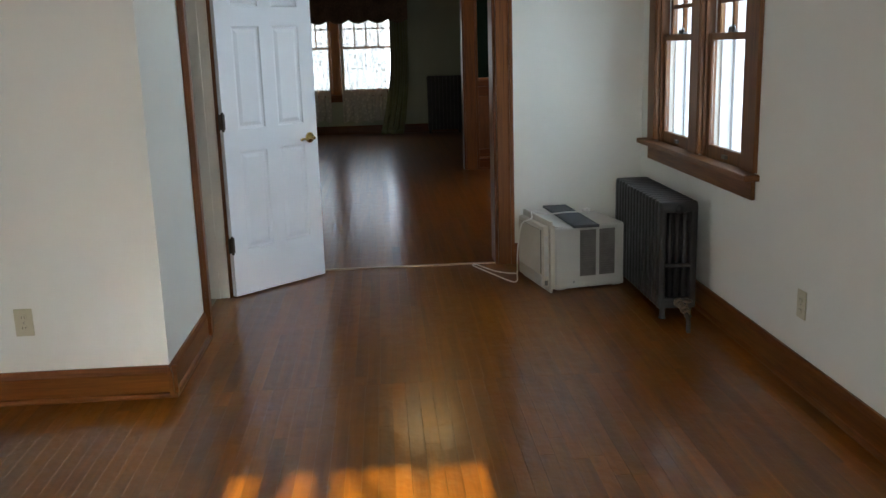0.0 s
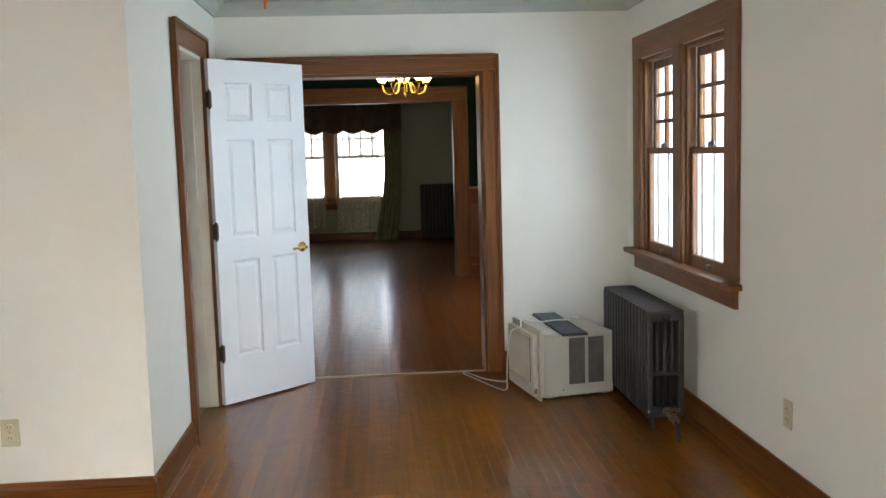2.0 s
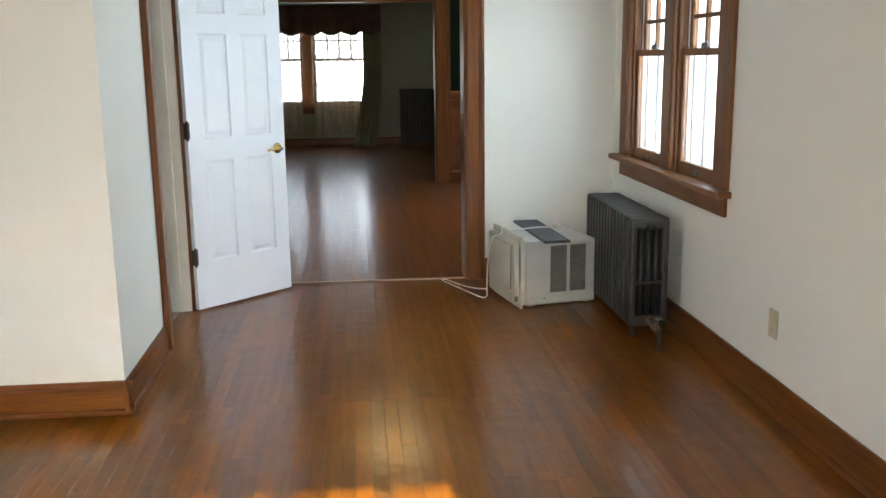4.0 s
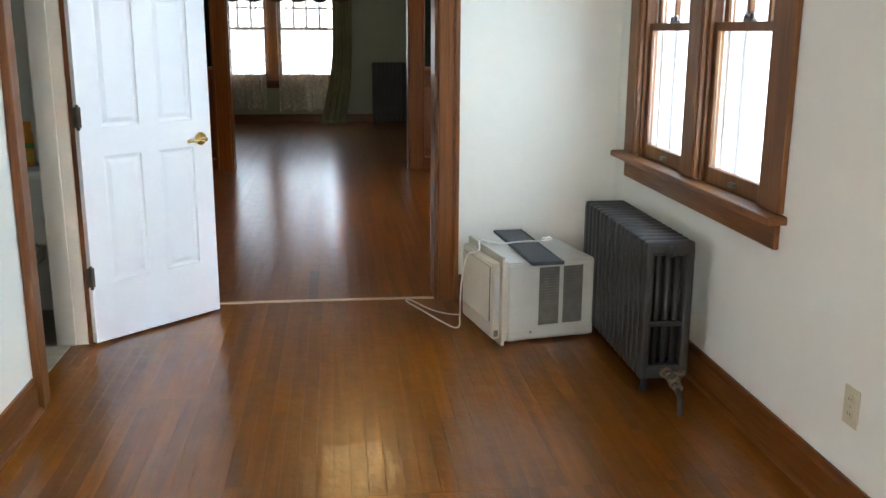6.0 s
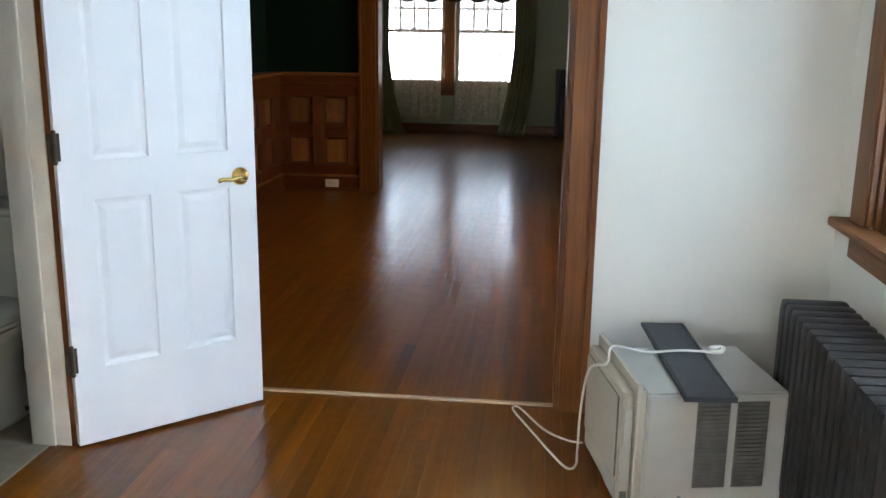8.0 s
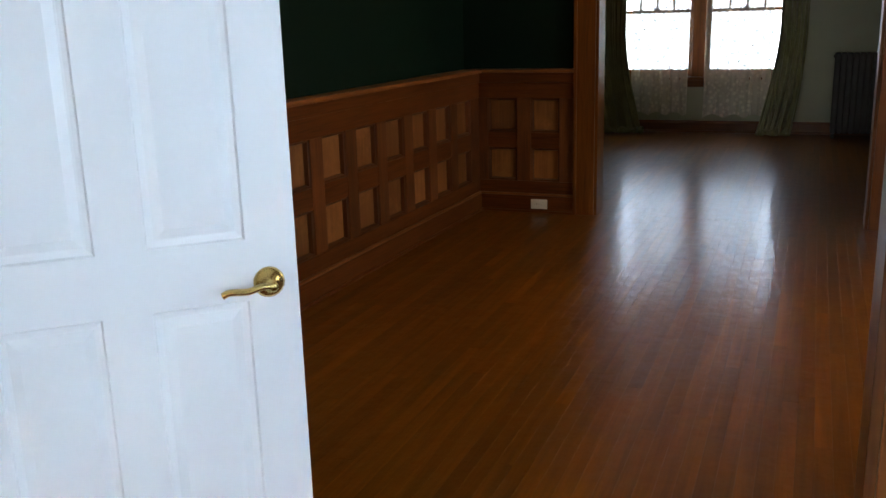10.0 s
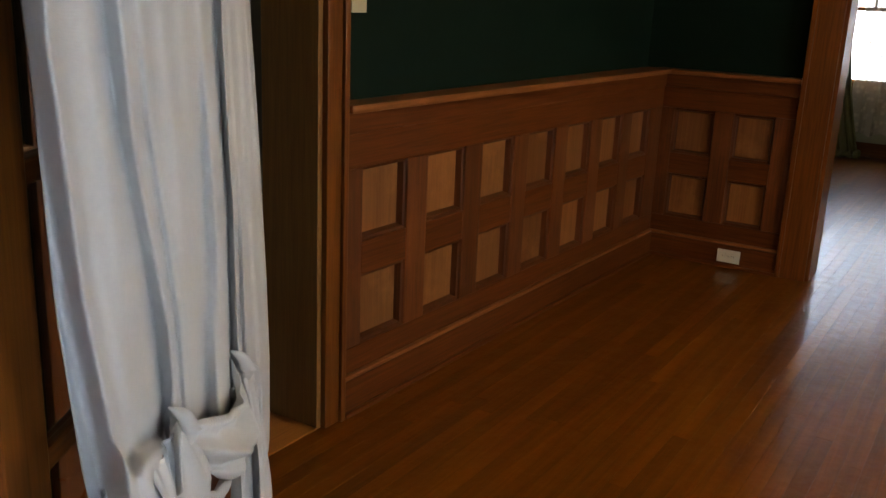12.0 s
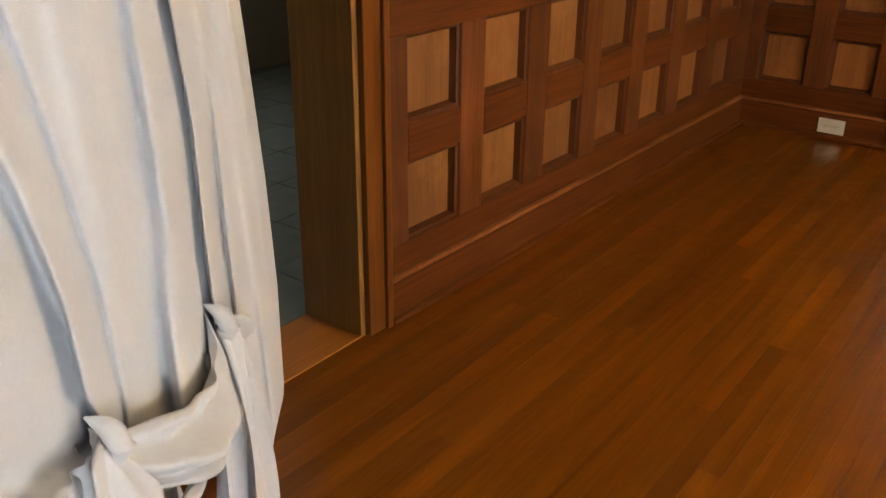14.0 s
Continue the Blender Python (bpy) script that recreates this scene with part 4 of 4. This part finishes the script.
# ---- window air conditioner ----
AC = pose(1.262, 5.236, 0, 0, 0, 11)
ac = thing("air_conditioner", AC, "cream window air conditioner standing on the wood floor", "air conditioner")
part("shell", boxes((0.02, 0.462, 0.0, 0.42, 0.010, 0.382), bevel=0.014), ac_shell, ac)
part("top_cover", boxes((0.03, 0.455, 0.010, 0.410, 0.380, 0.386), bevel=0.003), ac_shell, ac)
for i, (a, b) in enumerate(((0.178, 0.278), (0.300, 0.398))):
    v = part("vent", boxes((a, b, -0.003, 0.002, 0.082, 0.358), bevel=0.001), ac_dark, ac, "dusty louvred side vent")
    for k in range(20):
        z = 0.088 + 0.0132 * k
        part("louvre", boxes((a + 0.003, b - 0.003, -0.007, -0.003, z, z + 0.006)), ac_dark, v)
part("flange", boxes((-0.012, 0.002, -0.014, 0.45, 0.0, 0.425), (0.0, 0.018, -0.008, 0.44, 0.02, 0.40), bevel=0.003), ac_front, ac, "cream mounting flange")
f = part("front_panel", boxes((-0.052, -0.013, 0.0, 0.43, 0.03, 0.395), bevel=0.016), ac_front, ac, "yellowed cream front panel")
g = part("grille", boxes((-0.056, -0.050, 0.03, 0.40, 0.11, 0.37), bevel=0.002), ac_dark, f)
for k in range(20):
    y = 0.035 + 0.0185 * k
    part("slat", boxes((-0.061, -0.055, y, y + 0.008, 0.11, 0.37)), ac_front, f)
part("side_recess", boxes((-0.044, -0.02, -0.003, 0.003, 0.10, 0.34), bevel=0.001), ac_shell, f)
part("control_door", boxes((-0.056, -0.050, 0.02, 0.14, 0.04, 0.10), bevel=0.002), ac_shell, f)
part("rating_label", boxes((-0.044, -0.024, -0.0025, 0.001, 0.045, 0.075)), ac_dark, f, "small grey label")
for x in (0.05, 0.40):
    part("foot", boxes((x, x + 0.05, 0.03, 0.40, 0.0, 0.014), bevel=0.003), ac_shell, ac)
part("screw", lathe(bmesh.new(), [(0.006, 0), (0.006, 0.002), (0.003, 0.003)], 10, pose(0.14, 0.0, 0.05, 90)), knob_metal, ac)
board = thing("filler_board", pose(1.461, 5.216, 0.387, 0, 0, 4.6), "dark grey filler board lying across the air conditioner", "board")
part("board", boxes((-0.077, 0.077, 0.0, 0.70, 0.0, 0.012), bevel=0.003), foam, board)
part("rib", boxes((-0.077, 0.077, -0.006, 0.002, -0.003, 0.014), (-0.07, -0.064, 0.0, 0.69, 0.011, 0.015), (0.064, 0.07, 0.0, 0.69, 0.011, 0.015), bevel=0.002), foam, board)
cord = thing("power_cord", pose(0, 0, 0), "white power cord looped over the air conditioner and floor", "cord")
cb = bmesh.new()
P = lambda x, y, z: tuple(AC @ Vector((x, y, z)))
tube(cb, spline([(1.53, 5.60, 0.405), (1.42, 5.575, 0.412), (1.30, 5.55, 0.410), (1.20, 5.52, 0.435), P(-0.05, 0.20, 0.41), P(-0.088, 0.26, 0.37), P(-0.097, 0.31, 0.22), P(-0.097, 0.33, 0.05),
                 P(-0.105, 0.31, 0.008), (1.07, 5.50, 0.006), (1.02, 5.60, 0.006), (0.95, 5.77, 0.006), (0.885, 5.93, 0.006), (0.873, 5.985, 0.006), (0.90, 5.98, 0.006), (0.99, 5.80, 0.006), (1.07, 5.72, 0.006), (1.13, 5.70, 0.006)], 10), 0.0042, 8)
part("cable", cb, cord_white, cord, "", True)
kb = bmesh.new()
tube(kb, spline([(1.52, 5.60, 0.405), (1.55, 5.58, 0.412), (1.565, 5.605, 0.418), (1.535, 5.625, 0.412), (1.525, 5.59, 0.420), (1.555, 5.60, 0.424)]), 0.007, 8)
part("knot", kb, cord_white, cord, "", True)

# ---- toilet and can ----
toilet = thing("toilet", pose(-1.05, 5.97, 0), "white porcelain toilet against the bathroom wall", "toilet")
part("tank", boxes((-0.22, 0.22, -0.20, -0.01, 0.39, 0.735), bevel=0.022), porcelain, toilet, "", True)
part("tank_lid", boxes((-0.232, 0.232, -0.215, -0.004, 0.735, 0.775), bevel=0.014), porcelain, toilet, "", True)


def oval(rx, ry, cy, z, n=28):
    return [(rx * math.cos(6.2832 * i / n), cy + ry * math.sin(6.2832 * i / n) * (1.0 if math.sin(6.2832 * i / n) > 0 else 1.18), z) for i in range(n)]


def loft(rings):
    bm = bmesh.new()
    rs = [[bm.verts.new(p) for p in r] for r in rings]
    n = len(rs[0])
    for a, b in zip(rs, rs[1:]):
        for i in range(n):
            bm.faces.new((a[i], a[(i + 1) % n], b[(i + 1) % n], b[i]))
    bm.faces.new(rs[0][::-1]), bm.faces.new(rs[-1])
    return bm


part("bowl", loft([oval(0.125, 0.20, -0.33, 0.0), oval(0.12, 0.195, -0.33, 0.02), oval(0.105, 0.17, -0.32, 0.06), oval(0.10, 0.16, -0.33, 0.15), oval(0.13, 0.18, -0.37, 0.25), oval(0.17, 0.21, -0.41, 0.34), oval(0.182, 0.22, -0.42, 0.385)]), porcelain, toilet, "", True)
part("seat", loft([oval(0.185, 0.225, -0.42, 0.387), oval(0.192, 0.232, -0.42, 0.395), oval(0.19, 0.23, -0.42, 0.408)]), porcelain, toilet, "", True)
part("seat_lid", loft([oval(0.19, 0.23, -0.42, 0.411), oval(0.194, 0.235, -0.42, 0.418), oval(0.17, 0.21, -0.42, 0.432)]), porcelain, toilet, "", True)
bk = bmesh.new()
box(bk, -0.10, 0.10, -0.24, -0.02, 0.28, 0.39, 0.02)
part("tank_shelf", bk, porcelain, toilet, "", True)
for s in (-1, 1):
    part("bolt_cap", lathe(bmesh.new(), [(0.014, 0), (0.012, 0.012), (0.004, 0.018)], 10, Matrix.Translation((s * 0.112, -0.30, 0.018))), ac_dark, toilet, "dark bolt cap", True)
can = thing("spray_can", pose(-0.955, 5.85, 0.775), "orange air-freshener spray can standing on the tank lid", "can")
part("body", lathe(bmesh.new(), [(0.030, 0), (0.033, 0.004), (0.033, 0.15), (0.030, 0.163), (0.026, 0.168)], 20), can_orange, can, "", True)
part("cap", lathe(bmesh.new(), [(0.026, 0.168), (0.029, 0.170), (0.029, 0.205), (0.024, 0.212)], 20), can_orange, can, "", True)
part("label", lathe(bmesh.new(), [(0.0334, 0.02), (0.0336, 0.021), (0.0336, 0.07), (0.0334, 0.071)], 20), can_gold, can, "", True)
part("leaf_print", lathe(bmesh.new(), [(0.0334, 0.085), (0.0336, 0.086), (0.0336, 0.11), (0.0334, 0.111)], 20), can_green, can, "", True)

# ---- ceiling fixtures ----
ch = thing("chandelier", pose(0.63, 8.45, 2.0), "lit brass chandelier with upturned glass shades", "chandelier")
part("stem", lathe(bmesh.new(), [(0.006, 0.0), (0.018, 0.012), (0.03, 0.035), (0.02, 0.06), (0.036, 0.085), (0.03, 0.11), (0.012, 0.14), (0.009, 0.20), (0.009, 0.40)], 16), brass, ch, "", True)
part("canopy", lathe(bmesh.new(), [(0.012, 0.395), (0.05, 0.405), (0.062, 0.43), (0.062, 0.438)], 20), brass, ch, "", True)
part("finial", lathe(bmesh.new(), [(0.004, -0.03), (0.012, -0.018), (0.006, -0.004), (0.014, 0.006)], 12), brass, ch, "", True)
for i in range(5):
    R = pose(0, 0, 0, 0, 0, 72 * i + 18)
    a = bmesh.new()
    tube(a, [R @ p for p in spline([(0.02, 0, 0.085), (0.06, 0, 0.10), (0.085, 0, 0.07), (0.10, 0, 0.02), (0.145, 0, -0.002), (0.195, 0, 0.03), (0.21, 0, 0.085)])], 0.009, 8)
    arm = part("arm", a, brass, ch, "", True)
    T = R @ Matrix.Translation((0.21, 0, 0.085))
    part("cup", lathe(bmesh.new(), [(0.01, 0), (0.03, 0.008), (0.034, 0.022), (0.022, 0.028)], 14, T), brass, arm, "", True)
    part("shade", lathe(bmesh.new(), [(0.022, 0.028), (0.036, 0.04), (0.05, 0.06), (0.068, 0.082), (0.066, 0.083), (0.02, 0.04)], 18, T), shade_glow, arm, "frosted glass shade lit warm", True)

fan = thing("ceiling_light", pose(0.0, 5.35, 2.44), "dark ceiling light with an orange pull bead", "ceiling light")
part("base", lathe(bmesh.new(), [(0.07, -0.0), (0.075, -0.012), (0.06, -0.03), (0.10, -0.04), (0.115, -0.055), (0.05, -0.07)], 24), hinge_metal, fan, "", True)
cbm = bmesh.new()
tube(cbm, [(-0.10, -0.03, -0.045), (-0.20, -0.06, -0.05), (-0.235, -0.07, -0.055), (-0.235, -0.07, -0.10)], 0.002, 6)
part("pull_cord", cbm, cord_white, fan)
part("pull_bead", lathe(bmesh.new(), [(0.003, 0), (0.010, -0.008), (0.012, -0.025), (0.006, -0.045), (0.009, -0.06), (0.003, -0.066)], 10, Matrix.Translation((-0.235, -0.07, -0.095))), orange_bead, fan, "orange plastic pull bead", True)

# ---- front room curtains ----


def drape(name, x0, x1, b0, b1, label):
    ob = thing(name, pose(0, FRONT - 0.13, 0), label, "curtain", "green drapes of the front room")
    def f(u, v):
        z = 2.2 * (1 - v) + 0.004
        k = max(0.0, (v - 0.45) / 0.55) ** 1.6
        x = (x0 + (x1 - x0) * u) * (1 - k) + (b0 + (b1 - b0) * u) * k
        return (x + 0.01 * math.sin(5 * v + 9 * u), -0.03 - 0.028 * math.sin(u * 44 + 1.2 * v) - 0.014 * math.sin(u * 91) - 0.05 * k * (1 + math.sin(u * 20)), z)
    part("cloth", sheet(f, 110, 30, 0.003), green_drape, ob, smooth=True)
    def hemf(u, v):
        a = u * 6.2832
        x = b0 + (b1 - b0) * v
        r = 0.035 * (1 + 0.5 * math.sin(v * 40))
        return (x + 0.02 * math.sin(v * 25), -0.06 + r * 2.2 * math.cos(a) - 0.05 * math.sin(v * 3.1), max(0.002, 0.03 + r * math.sin(a)))
    part("hem", sheet(hemf, 14, 60), green_drape, ob, smooth=True)
    return ob


drape("drape", -1.66, -1.24, -1.52, -1.02, "long olive green drape pooling on the floor")
drape("drape", 0.49, 0.80, 0.30, 0.66, "long olive green drape beside the window, pooling on the floor")
drape("drape", -2.75, -2.30, -2.80, -2.25, "long olive green drape beside the end window")


def lace_panel(x0, x1, zb):
    ob = thing("lace_curtain", pose(0, FRONT - 0.06, 0), "cream floral lace curtain hanging over the window", "curtain", "lace curtains")
    def f(u, v):
        z = 2.15 + (zb + 0.045 * abs(math.sin(u * 10)) - 2.15) * v
        return (x0 + (x1 - x0) * u, -0.03 - 0.016 * math.sin(u * 34 + 0.8 * v) - 0.007 * math.sin(u * 71), z)
    part("cloth", sheet(f, 70, 24), lace, ob, smooth=True)
    return ob


lace_panel(-1.19, -0.52, 0.20)
lace_panel(-0.33, 0.42, 0.18)
lace_panel(-2.4, -1.68, 0.20)
val = thing("valance", pose(0, FRONT - 0.24, 0), "brown floral scalloped valance over the front windows", "valance")


def val_face(u, v):
    x = -2.75 + 3.55 * u
    zb = 1.835 - 0.055 * abs(math.sin(u * 3.1416 * 11)) + 0.03
    return (x, -0.015 * math.sin(u * 90) * (0.3 + v) - 0.02 * v, 2.29 + (zb - 2.29) * v)


part("front_cloth", sheet(val_face, 180, 10, 0.006), valance_cloth, val, smooth=True)
part("top_board", boxes((-2.75, 0.80, 0.0, 0.235, 2.27, 2.29), bevel=0.003), valance_cloth, val)
for x in (-2.75, 0.785):
    part("side_cloth", boxes((x, x + 0.015, 0.0, 0.235, 1.86, 2.268), bevel=0.003), valance_cloth, val)

# ---- kitchen ----
cabm = thing("kitchen_cabinet", pose(-3.5, 7.3, 0), "cream painted kitchen base cabinet", "cabinet")
part("body", boxes((-0.5, 0.1, -0.9, 0.9, 0.1, 0.86), (-0.5, 0.05, -0.9, 0.9, 0.0, 0.1), bevel=0.004), jamb_white, cabm)
part("worktop", boxes((-0.5, 0.13, -0.92, 0.92, 0.86, 0.9), bevel=0.006), jamb_white, cabm)
for y in (-0.88, -0.28, 0.32):
    d = part("cabinet_door", boxes((0.1, 0.12, y, y + 0.56, 0.13, 0.83), bevel=0.005), jamb_white, cabm)
    part("handle", boxes((0.121, 0.135, y + 0.46, y + 0.5, 0.66, 0.72), bevel=0.004), knob_metal, d, "dull metal pull")
mat = thing("floor_vent", pose(-2.6, 9.2, 0.006), "beige metal floor register on the slate tiles", "vent")
part("frame", boxes((-0.16, 0.16, -0.08, 0.08, 0.0, 0.008), bevel=0.003), plastic_ivory, mat)

# ---- outdoor tree that dapples the sun ----
tree = thing("tree", pose(1.1, -5.2, -0.5), "leafy garden tree outside the sunny window", "tree")
tb = bmesh.new()
tube(tb, spline([(0, 0, 0), (0.05, 0.05, 1.5), (-0.05, 0.1, 3.0), (-0.3, 0.0, 4.6), (-0.5, 0.1, 6.0)]), 0.16, 10, taper=lambda s: 1 - 0.75 * s)
for i in range(9):
    a, z = 2.4 * i, 2.6 + 0.35 * i
    tube(tb, spline([(0, 0.05, z), (0.6 * math.cos(a), 0.6 * math.sin(a), z + 0.35), (1.4 * math.cos(a), 1.4 * math.sin(a), z + 0.8)]), 0.05, 6, taper=lambda s: 1 - 0.8 * s)
part("trunk", tb, bark, tree, "", True)
rng = random.Random(5)
verts, faces = [], []
for i in range(300):
    d = Vector((rng.gauss(0, 1), rng.gauss(0, 1), rng.gauss(0, 0.8))).normalized() * (1.7 * rng.random() ** 0.45)
    c = Vector((-0.5, 0, 3.7)) + Vector((d.x * 1.1, d.y, d.z * 0.95))
    a, b = Vector([rng.uniform(-1, 1) for _ in range(3)]).normalized(), Vector([rng.uniform(-1, 1) for _ in range(3)]).normalized()
    s = rng.uniform(0.06, 0.13)
    k = len(verts)
    verts += [c - a * s, c + b * s * 0.5, c + a * s, c - b * s * 0.5]
    faces.append((k, k + 1, k + 2, k + 3))
me = bpy.data.meshes.new("crown")
me.from_pydata(verts, [], faces)
me.materials.append(leaf)
crown = new("crown", me)
crown.parent = tree
tagged(crown, kind="stuff")

# ---- floors: strip boards and tiles ----
floor = setting("floor", boxes((-3.1, 2.7, -1.7, 10.9, -0.05, -0.012)), subfloor, "narrow varnished orange-brown oak strip floor")
floor_living = setting("floor_living", boxes((-3.1, 3.1, 10.9, FRONT, -0.05, -0.012)), subfloor, "narrow varnished oak strip floor of the front room")
setting("floor_bathroom", boxes((-2.2, -0.715, 4.03, 6.0, -0.010, 0.003)), lino, "worn beige bathroom floor")
kitchen_floor = setting("floor_kitchen", boxes((-4.29, -1.68, 6.15, 10.85, -0.04, -0.002)), grout, "dark slate tile kitchen floor")
SW, GAP = 0.057, 0.0004
rng = random.Random(11)
LENS = (0.9, 1.2, 1.5, 1.8, 2.1, 2.4)


def strip_verts(w, l):
    h, b = 0.0, 0.0003
    lo = -0.012
    return [(0, 0, lo), (w, 0, lo), (w, l, lo), (0, l, lo), (0, 0, h - b), (w, 0, h - b), (w, l, h - b), (0, l, h - b), (b, b, h), (w - b, b, h), (w - b, l - b, h), (b, l - b, h)]


STRIP_FACES = [(0, 1, 5, 4), (1, 2, 6, 5), (2, 3, 7, 6), (3, 0, 4, 7), (4, 5, 9, 8), (5, 6, 10, 9), (6, 7, 11, 10), (7, 4, 8, 11), (8, 9, 10, 11)]
strip_mesh = {}
for l in LENS:
    sm = bpy.data.meshes.new("strip")
    sm.from_pydata(strip_verts(SW - GAP, l - GAP), [], STRIP_FACES)
    sm.materials.append(floor_piece)
    strip_mesh[l] = sm


def lay(parent, x0, x1, y0, y1, near, most):
    """Rows of strip boards along y; those inside the stretch near are objects of their own."""
    vs, fs, singles = [], [], 0
    x = x0
    while x < x1 - 0.004:
        y = y0 - rng.uniform(0, 0.8)
        w = min(SW, x1 - x) - GAP
        while y < y1:
            l = rng.choice(LENS)
            a, b = max(y, y0), min(y + l, y1)
            if near and near[0] < x < near[1] and near[2] < y and y + l < near[3] and a == y and b == y + l and w > SW - 0.002 and singles < most:
                o = new("strip_board", strip_mesh[l])
                o.parent, o.location = parent, (x, y, 0)
                singles += 1
            elif b - a > 0.01:
                k = len(vs)
                vs += [(px + x, py + a, pz) for px, py, pz in strip_verts(w, b - a - GAP)]
                fs += [tuple(i + k for i in f) for f in STRIP_FACES]
            y += l
        x += SW
    m2 = bpy.data.meshes.new("strips")
    m2.from_pydata(vs, [], fs)
    m2.materials.append(floor_joined)
    o = new("strip_boards", m2)
    o.parent = parent
    tagged(o, kind="stuff")


lay(floor, -0.712, 2.0, 3.89, 6.0, (-0.6, 1.9, 3.8, 6.1), 80)
lay(floor, -3.0, 2.0, -1.6, 3.89, (-0.6, 1.9, 1.6, 3.9), 90)
lay(floor, -1.535, 2.6, 6.0, 10.80, (-1.5, 1.3, 6.0, 10.8), 130)
lay(floor_living, -3.06, 3.06, 10.80, FRONT, (-2, 1.6, 10.7, FRONT), 290)
bm = boxes((0.003, 0.297, 0.003, 0.297, -0.004, 0.004))
tile = mesh_of(bm, slate)
for i in range(8):
    for j in range(15):
        o = new("tile", tile)
        o.parent, o.location = kitchen_floor, (-1.703 - 0.3 * (i + 1), 6.22 + 0.3 * j, 0)
